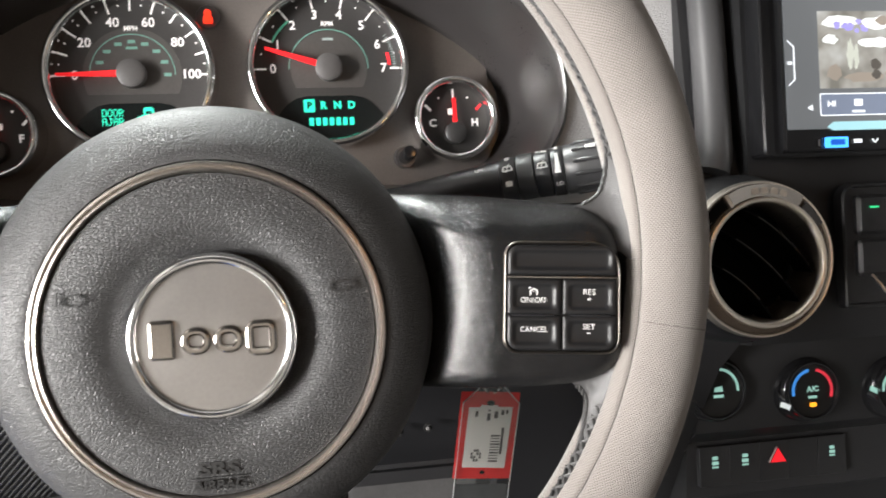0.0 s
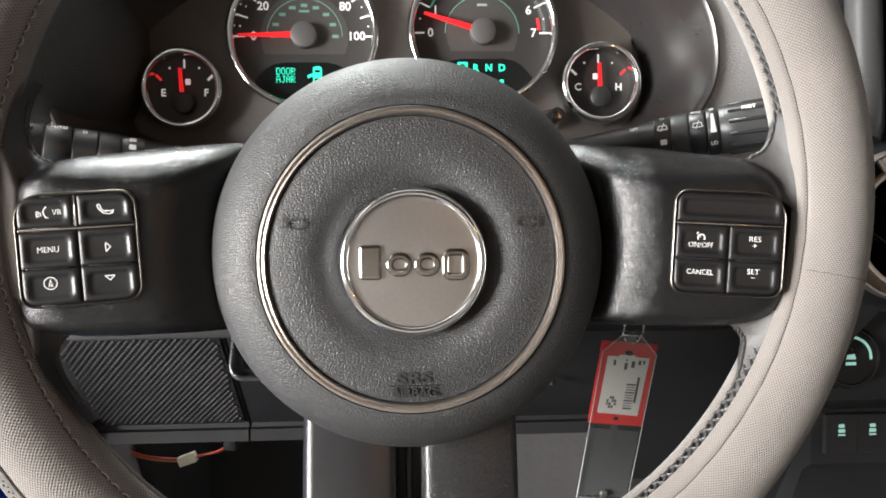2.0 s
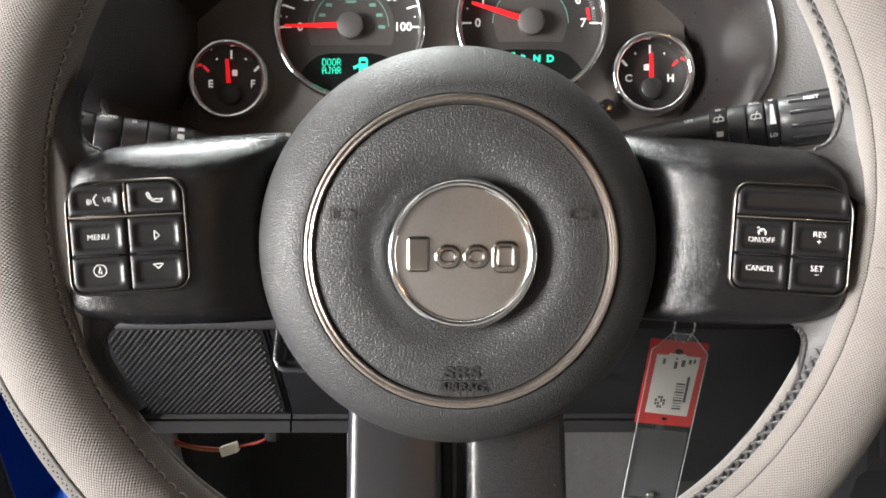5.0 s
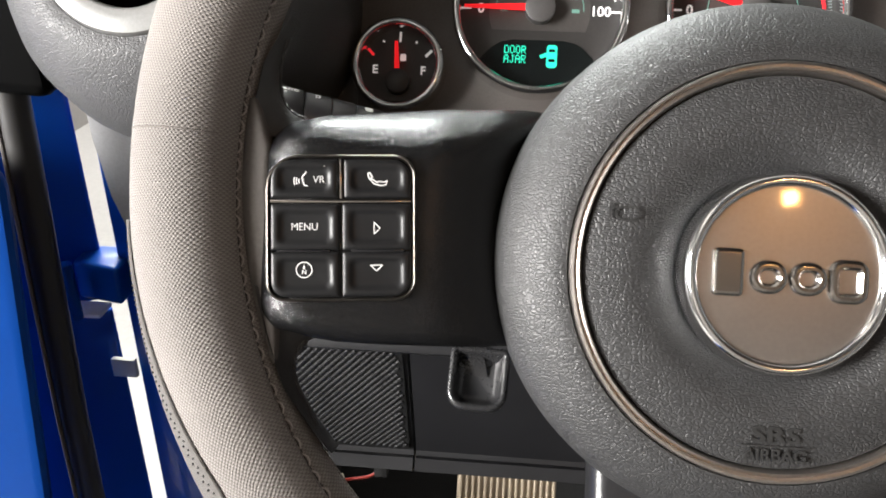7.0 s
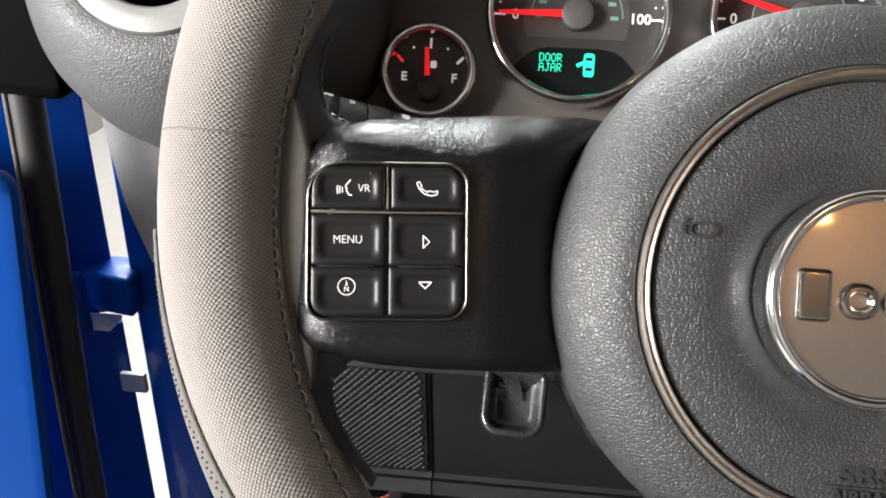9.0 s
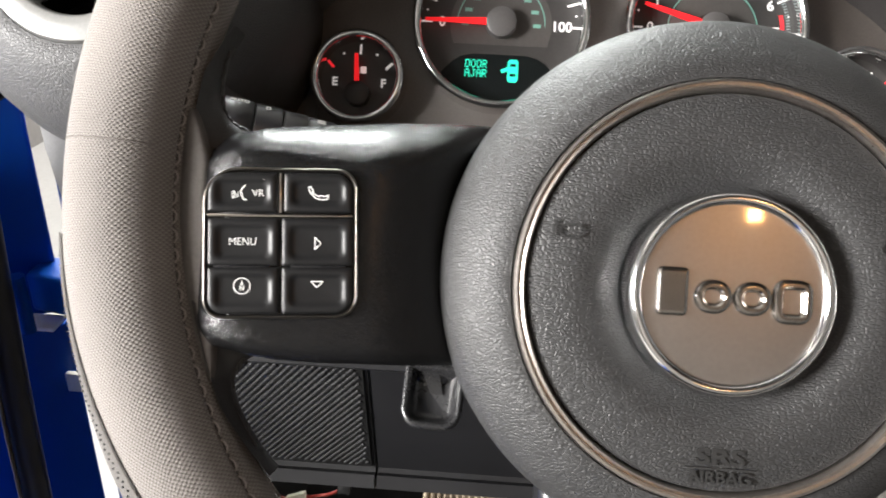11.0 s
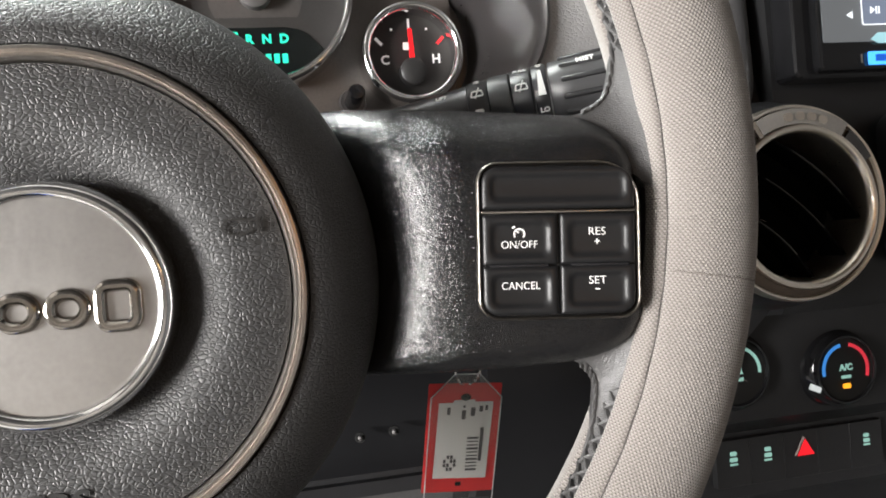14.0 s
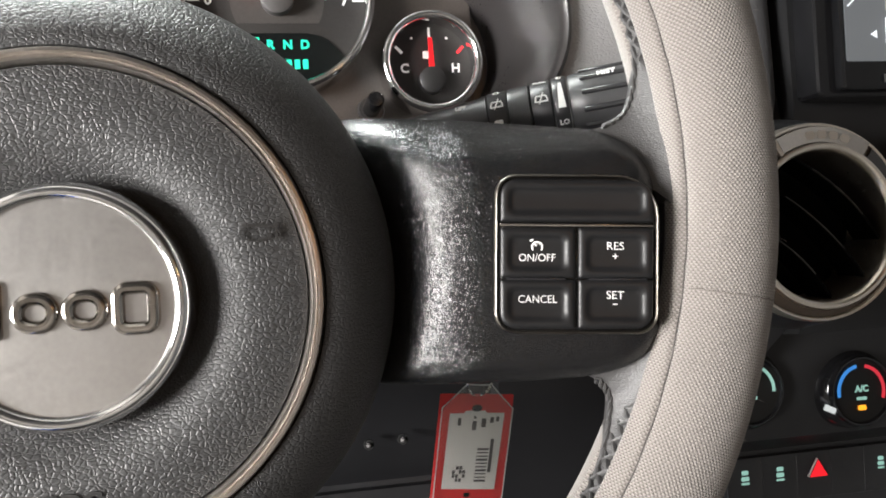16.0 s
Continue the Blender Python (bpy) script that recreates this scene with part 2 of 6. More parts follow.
# Printed legends, with a little glow put into the ink.
INK = mat("faintly_glowing_white_ink", (0.74, 0.74, 0.72), 0.6, var=0.05, emit=0.06)
DIALINK = mat("backlit_white_dial_ink", (0.80, 0.78, 0.76), 0.6, var=0.05, emit=0.28)
DIALGREY = mat("dim_dial_print", (0.30, 0.36, 0.35), 0.6, emit=0.1)
DIALGREEN = mat("green_dial_print", (0.10, 0.42, 0.28), 0.6, emit=0.25)
DIALTEAL = mat("teal_dial_print", (0.14, 0.30, 0.25), 0.6, emit=0.15)
NEEDLE = mat("lit_red_needle", (0.85, 0.01, 0.015), 0.5, var=0.03, emit=0.5)
REDINK = mat("red_dial_print", (0.75, 0.02, 0.03), 0.5, emit=0.5)
LCD = mat("black_display_glass", (0.006, 0.008, 0.008), 0.2)
LCDTEXT = glow("teal_display_segments", (0.02, 0.75, 0.46), 0.95)
WARN = glow("red_warning_glow", (1.0, 0.03, 0.01), 1.6)
CARD = mat("red_tag_card", (0.62, 0.03, 0.03), 0.45, var=0.08)
PAPER = mat("white_tag_label", (0.68, 0.65, 0.62), 0.7, var=0.05)
PRINT = mat("grey_tag_print", (0.10, 0.09, 0.09), 0.7)
STEEL = mat("worn_steel", (0.62, 0.60, 0.57), 0.28, 1.0, var=0.15)
# The tan is warm light put into the colour of bare pedal metal.
TAN = mat("tan_lit_pedal_metal", (0.30, 0.245, 0.18), 0.50, 0.4, var=0.2, patch=60)
BLUE = mat("glossy_blue_car_paint", (0.001, 0.048, 0.27), 0.40, var=0.05, coat=0.15, spec=0.12)
RUBBER = mat("black_door_seal", (0.022, 0.021, 0.020), 0.45)
WIRE_RED = mat("red_wire", (0.30, 0.03, 0.02), 0.5)
WIRE_TAN = mat("orange_wire", (0.35, 0.14, 0.04), 0.5)
NYLON = mat("cream_connector", (0.75, 0.70, 0.58), 0.5)
FLOORMAT = mat("dark_floor_carpet", (0.018, 0.018, 0.018), 0.95, grain="noise", scale=500, bump=0.002)
CONCRETE = mat("painted_concrete", (0.26, 0.25, 0.235), 0.6, grain="noise", scale=60, bump=0.002, patch=1.5)
PLASTER = mat("pale_plaster", (0.30, 0.285, 0.27), 0.8, grain="noise", scale=120, bump=0.0008, patch=1.0)
LINER = mat("grey_headliner", (0.24, 0.22, 0.20), 0.9, grain="noise", scale=600, bump=0.0005)
PANEGLOW = glow("glowing_added_pane", (1.0, 0.97, 0.92), 4.0)
SCREEN = glow("lit_grey_screen", (0.16, 0.17, 0.18), 0.55)
ICON = glow("lit_white_screen_icon", (0.85, 0.88, 0.92), 0.9)
BLUELIT = glow("lit_blue_key", (0.06, 0.35, 1.0), 1.6)
CYANLIT = glow("pale_cyan_screen_bar", (0.35, 0.62, 0.68), 0.8)
TEALINK = glow("teal_knob_print", (0.30, 0.55, 0.48), 0.55)
BLUEINK = glow("blue_knob_print", (0.04, 0.22, 0.60), 0.7)
REDKNOB = glow("red_knob_print", (0.60, 0.03, 0.05), 0.7)
AMBER = glow("amber_indicator", (1.0, 0.38, 0.02), 1.1)
HAZARD = glow("red_hazard_triangle", (0.85, 0.01, 0.02), 0.8)
GREENLIT = glow("small_green_indicator", (0.05, 0.8, 0.3), 0.6)


def clear_plastic(name):
    m, t, p = nodes_of(name)
    out = t.nodes["Material Output"]
    clear = add(t, "ShaderNodeBsdfTransparent")
    clear.inputs[0].default_value = (0.93, 0.95, 0.94, 1)
    shine = add(t, "ShaderNodeBsdfGlossy", Roughness=0.12)
    mix = add(t, "ShaderNodeMixShader")
    mix.inputs[0].default_value = 0.10
    t.links.new(clear.outputs[0], mix.inputs[1])
    t.links.new(shine.outputs[0], mix.inputs[2])
    t.links.new(mix.outputs[0], out.inputs["Surface"])
    return m


SLEEVE = clear_plastic("clear_plastic_sleeve")

# ---- building helpers ----
OFF = {}


def thing(name, origin, label, category, group="", world_frame=False):
    ob = new(name)
    ob.empty_display_size = 0.02
    ob.matrix_world = (Matrix() if world_frame else W) @ Matrix.Translation(origin)
    OFF[ob.name] = Vector(origin)
    return tagged(ob, label, category, group)


def mesh_of(name, bm, material, sharp=38):
    bmesh.ops.recalc_face_normals(bm, faces=bm.faces)
    me = bpy.data.meshes.new(name)
    bm.to_mesh(me)
    bm.free()
    me.materials.append(material)
    me.polygons.foreach_set("use_smooth", [True] * len(me.polygons))
    me.set_sharp_from_angle(angle=radians(sharp))
    return me


def part(name, bm, material, parent, label="", sharp=38):
    off = OFF[parent.name]
    bmesh.ops.translate(bm, vec=-off, verts=bm.verts)
    ob = new(name, mesh_of(name, bm, material, sharp))
    ob.parent = parent
    OFF[ob.name] = off
    return tagged(ob, label) if label else ob


def solid(name, bm, material, label, category="", kind="", world_frame=False, sharp=38):
    """A thing or a piece of the setting that is one mesh."""
    c = sum((v.co for v in bm.verts), Vector()) / len(bm.verts)
    bmesh.ops.translate(bm, vec=-c, verts=bm.verts)
    ob = new(name, mesh_of(name, bm, material, sharp))
    ob.matrix_world = (Matrix() if world_frame else W) @ Matrix.Translation(c)
    OFF[ob.name] = c
    return tagged(ob, label, category, "", kind)


def loft(loops, closed=True, cap0=False, cap1=False):
    bm = bmesh.new()
    rings = [[bm.verts.new(p) for p in loop] for loop in loops]
    n = len(rings[0])
    for a, b in zip(rings, rings[1:]):
        for i in range(n if closed else n - 1):
            j = (i + 1) % n
            bm.faces.new((a[i], a[j], b[j], b[i]))
    if cap0:
        bm.faces.new(rings[0])
    if cap1:
        bm.faces.new(rings[-1])
    return bm


def lathe(profile, n=96, cx=0.0, cz=0.0, cap=False):
    """Turned about the axis that points at the driver: profile of (radius, y)."""
    loops = [[(cx + r * math.cos(2 * math.pi * i / n), y, cz + r * math.sin(2 * math.pi * i / n)) for i in range(n)] for r, y in profile]
    return loft(loops, cap0=cap)


def rrect(w, h, radii, inset=0.0, n=6):
    """A rounded rectangle about the origin; radii: top right, top left, bottom left, bottom right."""
    w, h = w - 2 * inset, h - 2 * inset
    pts = []
    for k, (sx, sy) in enumerate(((1, 1), (-1, 1), (-1, -1), (1, -1))):
        r = max(min(radii[k] - inset, w / 2, h / 2), 0.0002)
        for i in range(n + 1):
            a = math.pi / 2 * (k + i / n)
            pts.append((sx * (w / 2 - r) + r * math.cos(a), sy * (h / 2 - r) + r * math.sin(a)))
    return pts


def pillow(w, h, radii, steps, cu=0.0, cv=0.0, cap0=False):
    """Rounded-rectangle loops, each (inset, height) and maybe a corner radius, lofted and closed on top."""
    loops = []
    for i, z, *own in steps:
        r = radii if not own else tuple(own[0] + i for _ in radii)
        loops.append([(cu + u, cv + v, z) for u, v in rrect(w, h, r, i)])
    return loft(loops, cap0=cap0, cap1=True)


def box(c, s, bevel=0.001, seg=2):
    bm = bmesh.new()
    bmesh.ops.create_cube(bm, size=1.0)
    bm.transform(Matrix.Translation(c) @ Matrix.Diagonal((*s, 1)))
    if bevel:
        bmesh.ops.bevel(bm, geom=list(bm.edges), offset=bevel, segments=seg, profile=0.5, affect="EDGES")
    return bm


def join(*bms):
    out = bmesh.new()
    for b in bms:
        me = bpy.data.meshes.new("tmp")
        b.to_mesh(me)
        b.free()
        out.from_mesh(me)
        bpy.data.meshes.remove(me)
    return out


def moved(bm, m):
    bm.transform(m)
    return bm


def tube(points, r, n=8, closed=False, flat=1.0):
    pts = [Vector(p) for p in points]
    loops = []
    for i, p in enumerate(pts):
        a = pts[i - 1] if i or closed else p
        b = pts[(i + 1) % len(pts)] if i < len(pts) - 1 or closed else p
        d = (b - a).normalized()
        s = d.cross(Vector((0.13, 1, 0.21))).normalized()
        u = s.cross(d)
        loops.append([p + r * (math.cos(2 * math.pi * k / n) * s + flat * math.sin(2 * math.pi * k / n) * u) for k in range(n)])
    if closed:
        loops.append(loops[0])
    bm = loft(loops, cap0=not closed, cap1=not closed)
    if closed:
        bmesh.ops.remove_doubles(bm, verts=bm.verts, dist=1e-7)
    return bm


def smooth_line(points, n=8, closed=False):
    p = [Vector(q) for q in points]
    out = []
    m = len(p)
    for i in range(m if closed else m - 1):
        a, b, c, d = (p[(i + k) % m] if closed else p[min(max(i + k, 0), m - 1)] for k in (-1, 0, 1, 2))
        for k in range(n):
            s = k / n
            out.append(0.5 * (2 * b + (c - a) * s + (2 * a - 5 * b + 4 * c - d) * s * s + (3 * b - a - 3 * c + d) * s ** 3))
    return out if closed else out + [p[-1]]


def flat(pts, depth=0.0003):
    """A flat plate, drawn in x and y, that rises depth towards z."""
    bm = bmesh.new()
    low = [bm.verts.new((x, y, 0)) for x, y in pts]
    top = [bm.verts.new((x, y, depth)) for x, y in pts]
    bm.faces.new(top)
    for i in range(len(pts)):
        j = (i + 1) % len(pts)
        bm.faces.new((low[i], low[j], top[j], top[i]))
    return bm


def bar(x0, y0, x1, y1, w, depth=0.0003):
    d = Vector((x1 - x0, y1 - y0)).normalized()
    s = Vector((-d.y, d.x)) * w / 2
    return flat([(x0 - s.x, y0 - s.y), (x1 - s.x, y1 - s.y), (x1 + s.x, y1 + s.y), (x0 + s.x, y0 + s.y)], depth)


def arc_strip(r0, r1, a0, a1, depth=0.0003, n=24, cx=0.0, cy=0.0):
    A = [radians(a0 + (a1 - a0) * i / n) for i in range(n + 1)]
    return flat([(cx + r1 * math.cos(a), cy + r1 * math.sin(a)) for a in A] + [(cx + r0 * math.cos(a), cy + r0 * math.sin(a)) for a in reversed(A)], depth)


def polyline(pts, w, depth=0.0003):
    return join(*[bar(*a, *b, w, depth) for a, b in zip(pts, pts[1:])])


def text(body, size, depth=0.0003, bold=0.0):
    """Lettering in the built-in font, centred, drawn in x and y."""
    cu = bpy.data.curves.new("lettering", "FONT")
    cu.body, cu.size, cu.extrude, cu.offset, cu.resolution_u = body, size, depth / 2, bold, 3
    cu.align_x, cu.align_y = "CENTER", "CENTER"
    ob = new("lettering", cu)
    me = bpy.data.meshes.new_from_object(ob.evaluated_get(bpy.context.evaluated_depsgraph_get()))
    bm = bmesh.new()
    bm.from_mesh(me)
    bmesh.ops.translate(bm, vec=(0, 0, depth / 2), verts=bm.verts)
    bpy.data.objects.remove(ob)
    bpy.data.curves.remove(cu)
    bpy.data.meshes.remove(me)
    return bm


def facing(x, y, z, rz=0.0, roll=0.0):
    """From a drawing in x and y to a plate that faces the driver at that place of the wheel frame."""
    return Matrix.Translation((x, y, z)) @ pose(0, 0, 0, 0, 0, rz) @ pose(0, 0, 0, 90, 0, 0) @ pose(0, 0, 0, 0, 0, roll)


def rescaled(ob, k):
    """Draws a fitting of the console to its true depth: nearer and smaller, or further and larger, about the seat."""
    seat = Matrix.Translation(W @ Vector((0.0413, -0.2903, 0.0320)))
    ob.matrix_world = seat @ Matrix.Scale(k, 4) @ seat.inverted() @ ob.matrix_world


# ---- the garage round the car ----
solid("floor", box((0.9, -0.25, -0.1), (6.4, 8.6, 0.2), 0), CONCRETE, "pale painted concrete garage floor", kind="structure", world_frame=True)
solid("ceiling", box((0.9, -0.25, 3.1), (6.4, 8.6, 0.2), 0), PLASTER, "pale plastered garage ceiling", kind="structure", world_frame=True)
for wall, c, s in (("wall_north", (0.9, 4.0, 1.5), (6.4, 0.2, 3.0)), ("wall_south", (0.9, -4.5, 1.5), (6.4, 0.2, 3.0)), ("wall_east", (4.0, -0.25, 1.5), (0.2, 8.3, 3.0)),
                   ("wall_west_low", (-2.4, -1.15, 0.53), (0.2, 1.40, 1.06)), ("wall_west_high", (-2.4, -1.15, 2.61), (0.2, 1.40, 0.78)), ("wall_west_front", (-2.4, 1.725, 1.5), (0.2, 4.35, 3.0)), ("wall_west_back", (-2.4, -3.125, 1.5), (0.2, 2.55, 3.0))):
    solid(wall, box(c, s, 0), PLASTER, "pale plastered garage wall", kind="structure", world_frame=True)
# Unseen window, added to house the light from the door side.
window = thing("added_window", (-2.4, -1.15, 1.64), "unseen window added for light from the door side", "window", world_frame=True)
tagged(window, kind="structure")
for c, s in (((-2.4, -1.15, 1.08), (0.14, 1.40, 0.04)), ((-2.4, -1.15, 2.20), (0.14, 1.40, 0.04)), ((-2.4, -0.47, 1.64), (0.14, 0.04, 1.08)), ((-2.4, -1.83, 1.64), (0.14, 0.04, 1.08))):
    part("window_frame", box(c, s, 0.004), WHITERING, window)
part("pane", box((-2.44, -1.15, 1.64), (0.01, 1.32, 1.08), 0), PANEGLOW, window, "glowing pane of the added window")

# Unseen dark wall, added to stop bounced light from the right.
solid("bounce_blocker", box((0.92, -0.45, 0.89), (0.05, 2.2, 1.78), 0.02), mat("dark_bounce_blocker", (0.03, 0.03, 0.03), 0.7, grain="noise", scale=300, bump=0.0005), "unseen dark wall added to cut light from the right", kind="structure", world_frame=True)

# Unseen dark sheet overhead, added to block light bounced off the ceiling.
solid("overhead_blocker", box((0.25, -0.52, 1.895), (1.36, 1.28, 0.05), 0.02), mat("dark_overhead_blocker", (0.05, 0.048, 0.046), 0.9, grain="noise", scale=500, bump=0.0006), "unseen dark sheet added to block light from above", kind="structure", world_frame=True)

# ---- dashboard: binnacle, dash face, lower trim, knee panel ----
MID = -0.008


def hood_outline(grow):
    """The binnacle's mouth: a round lobe at each small gauge, one arch over the large ones."""
    lobe = [(0.085, 0.058), (0.128, 0.058), (0.163, 0.072), (0.184, 0.100), (0.186, 0.130), (0.176, 0.156), (0.150, 0.180), (0.105, 0.205), (0.05, 0.222)]
    half = [(MID + (x - MID), z) for x, z in lobe]
    left = [(2 * MID - x - 0.002 - 0.016 * min(1, max(0, (x - 0.10) / 0.05)) * min(1, max(0, (0.115 - z) / 0.04)), z) for x, z in reversed(lobe)]
    line = smooth_line([(x, 0, z) for x, z in half + left], 7, True)
    c = Vector((MID, 0, 0.13))
    out = []
    for i, p in enumerate(line):
        d = line[(i + 1) % len(line)] - line[i - 1]
        nrm = Vector((d.z, 0, -d.x)).normalized()
        out.append(p + nrm * grow)
    return out


def hood_loop(grow, y):
    return [(p.x, y, p.z) for p in hood_outline(grow)]


tunnel = loft([hood_loop(g, y) for g, y in ((-0.015, 0.2260), (-0.0145, 0.2180), (-0.0130, 0.206), (-0.0095, 0.190), (-0.0055, 0.170), (-0.0025, 0.155), (0.0, 0.143), (0.001, 0.1385), (0.003, 0.1370), (0.0050, 0.1385), (0.0058, 0.1430))], cap0=True)
solid("instrument_binnacle", tunnel, HOOD, "smooth black curved binnacle round the gauges", kind="structure", sharp=60)


def dash_face():
    inner = hood_outline(0.0045)
    cx, cz = MID, 0.13
    loops = []
    for k, y in ((0.0, 0.1425), (0.35, 0.1455), (1.0, 0.150)):
        loop = []
        for p in inner:
            d = Vector((p.x - cx, 0, p.z - cz))
            sx = ((0.278 if d.x > 0 else 0.252) / max(abs(d.x), 1e-5))
            sz = ((0.150 if d.z > 0 else 0.078) / max(abs(d.z), 1e-5))
            q = Vector((cx, 0, cz)) + d * min(sx, sz)
            w = p.lerp(q, k)
            loop.append((w.x, y + 0.10 * max(0.0, w.x - 0.22), w.z))
        loops.append(loop)
    return loft(loops)


solid("dash_face", dash_face(), DASH, "grained charcoal dash face, coloured pale for its light", kind="structure")
solid("dash_lower_trim", box((0.0, 0.232, 0.0), (0.54, 0.03, 0.125), 0.004), PANEL, "black lower dash trim behind the steering column", kind="structure")


def slab(x0, x1, profile, thick, name, material, label, kind="structure"):
    """A bent panel: a profile of (y, z), as wide as x0 to x1, with thickness."""
    prof = list(profile) + [(y + thick, z - 0.002) for y, z in reversed(profile)]
    return solid(name, loft([[(x, y, z) for y, z in prof] for x in (x0, x1)], cap0=True, cap1=True), material, label, kind=kind)


KNEE_PROFILE = [(0.262, -0.040), (0.268, -0.058), (0.372, -0.162), (0.3715, -0.1660), (0.366, -0.1668), (0.3665, -0.1775), (0.390, -0.1800)]
slab(-0.30, -0.1455, KNEE_PROFILE, 0.02, "knee_panel", KNEE, "dark grey moulded knee panel under the dash")
slab(-0.1435, 0.175, KNEE_PROFILE, 0.02, "knee_panel_middle", PANEL, "dark grey moulded knee panel with the release lever")
slab(0.050, 0.172, [(0.384, -0.181), (0.388, -0.20), (0.394, -0.23), (0.408, -0.28), (0.43, -0.34), (0.45, -0.42)], 0.02, "column_bracket_cover", mat("soft_grey_boot", (0.045, 0.044, 0.044), 0.5, grain="noise", scale=16, bump=0.004, patch=14, var=0.2), "soft dark grey cover low under the column")
slab(0.176, 0.300, [(0.258, -0.03), (0.250, -0.055), (0.262, -0.095), (0.300, -0.15), (0.36, -0.22)], 0.02, "tunnel_side_trim", PANEL, "smooth black trim beside the centre console")

# textured insert of the knee panel
insert = thing("textured_knee_insert", (-0.2, 0.28, -0.1), "black woven-look textured insert in the knee panel", "trim panel")
slope = 45.0
INS = Matrix.Translation((-0.1485, 0.2780, -0.0690)) @ pose(0, 0, 0, 90 + slope, 0, 0)
edge = [(0.0, 0.003), (0.0, -0.128), (-0.1270, -0.128), (-0.1280, -0.126), (-0.1280, -0.020), (-0.126, -0.010), (-0.120, -0.001), (-0.110, 0.003)]
part("backing", moved(flat(list(reversed(edge)), 0.0012), INS), DEEP, insert)
ridges = bmesh.new()
unit = box((0, 0, 0), (0.0046, 0.0026, 0.0018), 0.0006, 1)
ume = bpy.data.meshes.new("tmp")
for i in range(-60, 60):
    for j in range(-60, 60):
        x, y = (i + (j % 2) * 0.5) * 0.0046, j * 0.0042
        x, y = x * math.cos(0.92) - y * math.sin(0.92), x * math.sin(0.92) + y * math.cos(0.92)
        if not (-0.1255 < x < -0.003 and -0.1255 < y < 0.0005) or x < -0.1255 + max(0, y + 0.016) * 0.9:
            continue
        piece = unit.copy()
        piece.transform(Matrix.Translation((x, y, 0.0014)) @ pose(0, 0, 0, 0, 0, math.degrees(0.92)))
        piece.to_mesh(ume)
        piece.free()
        ridges.from_mesh(ume)
bpy.data.meshes.remove(ume)
unit.free()
tagged(part("woven_relief", moved(ridges, INS), mat("satin_black_relief", (0.014, 0.014, 0.015), 0.55, spec=0.3), insert), kind="stuff")

# bonnet release lever
POLISHED = mat("smooth_polished_black", (0.016, 0.016, 0.017), 0.28, spec=0.8)
lever = thing("release_lever", (-0.092, 0.15, -0.06), "glossy black bonnet release lever in the knee panel", "lever")
LV = facing(-0.0935, 0.1400, -0.0610) @ pose(0, 0, 0, -18, 0, -3)
part("handle", moved(pillow(0.0300, 0.0320, (0.0040, 0.0040, 0.0095, 0.0095), [(0.0010, -0.0060), (0, -0.0030), (0, 0.0010), (0.0007, 0.0022), (0.0018, 0.0026), (0.0030, 0.0020), (0.0042, -0.0004), (0.0056, -0.0030), (0.0075, -0.0042)], cap0=True), LV), POLISHED, lever, "scooped glossy paddle", sharp=60)
part("nose", moved(loft([[(-0.0085 + 0.0065 * k, 0.0158 - 0.0140 * k, -0.0035 + 0.0048 * (1 - k) * b), (0.0006 + 0.0040 * k, 0.0158 - 0.0140 * k, -0.0035 + 0.0030 * (1 - k) * b)] for k in (0.0, 0.2, 0.4, 0.6, 0.8, 1.0) for b in (1.0,)], closed=False), LV), POLISHED, lever, "bright slanted nose")
part("stem", moved(box((-0.002, 0.012, -0.060), (0.018, 0.012, 0.115), 0.003), LV), GLOSS, lever)
part("bracket", box((-0.092, 0.262, -0.045), (0.045, 0.02, 0.02), 0.002), DEEP, lever)

# loose wiring under the knee panel
wiring = thing("loose_wiring", (-0.25, 0.45, -0.21), "red and orange wires with a cream connector under the dash", "wiring")
part("wire", tube(smooth_line([(-0.34, 0.46, -0.175), (-0.295, 0.452, -0.202), (-0.265, 0.45, -0.214), (-0.233, 0.455, -0.2195)], 8), 0.0016), WIRE_RED, wiring, "red wire")
part("wire", tube(smooth_line([(-0.34, 0.462, -0.172), (-0.292, 0.452, -0.206), (-0.262, 0.452, -0.2175), (-0.233, 0.455, -0.2215)], 8), 0.0014), WIRE_TAN, wiring, "orange wire")
part("wire", tube(smooth_line([(-0.218, 0.46, -0.2185), (-0.205, 0.455, -0.2145), (-0.192, 0.455, -0.211), (-0.17, 0.47, -0.20)], 8), 0.0015), WIRE_RED, wiring, "red wire")
part("connector", moved(box((0, 0, 0), (0.018, 0.010, 0.010), 0.001), Matrix.Translation((-0.226, 0.457, -0.220)) @ pose(0, 0, 0, 0, -18, 0)), NYLON, wiring, "cream nylon connector")
part("plug", box((-0.183, 0.46, -0.207), (0.012, 0.012, 0.010), 0.001), DEEP, wiring, "black plug")

# pedals and foot well
pedal = thing("brake_pedal", (-0.06, 0.53, -0.235), "tan-lit metal brake pedal with upright ribs", "pedal")
part("pad", box((-0.064, 0.53, -0.245), (0.10, 0.012, 0.06), 0.004), TAN, pedal)
for i in range(16):
    part("rib", box((-0.110 + i * 0.0062, 0.522, -0.245), (0.0034, 0.006, 0.056), 0.001, 1), TAN, pedal)
part("arm", box((-0.06, 0.56, -0.17), (0.018, 0.02, 0.12), 0.003), DEEP, pedal)
throttle = thing("accelerator_pedal", (0.1, 0.52, -0.235), "tan-lit metal accelerator pedal with upright ribs", "pedal")
part("pad", box((0.094, 0.52, -0.25), (0.05, 0.012, 0.075), 0.004), TAN, throttle)
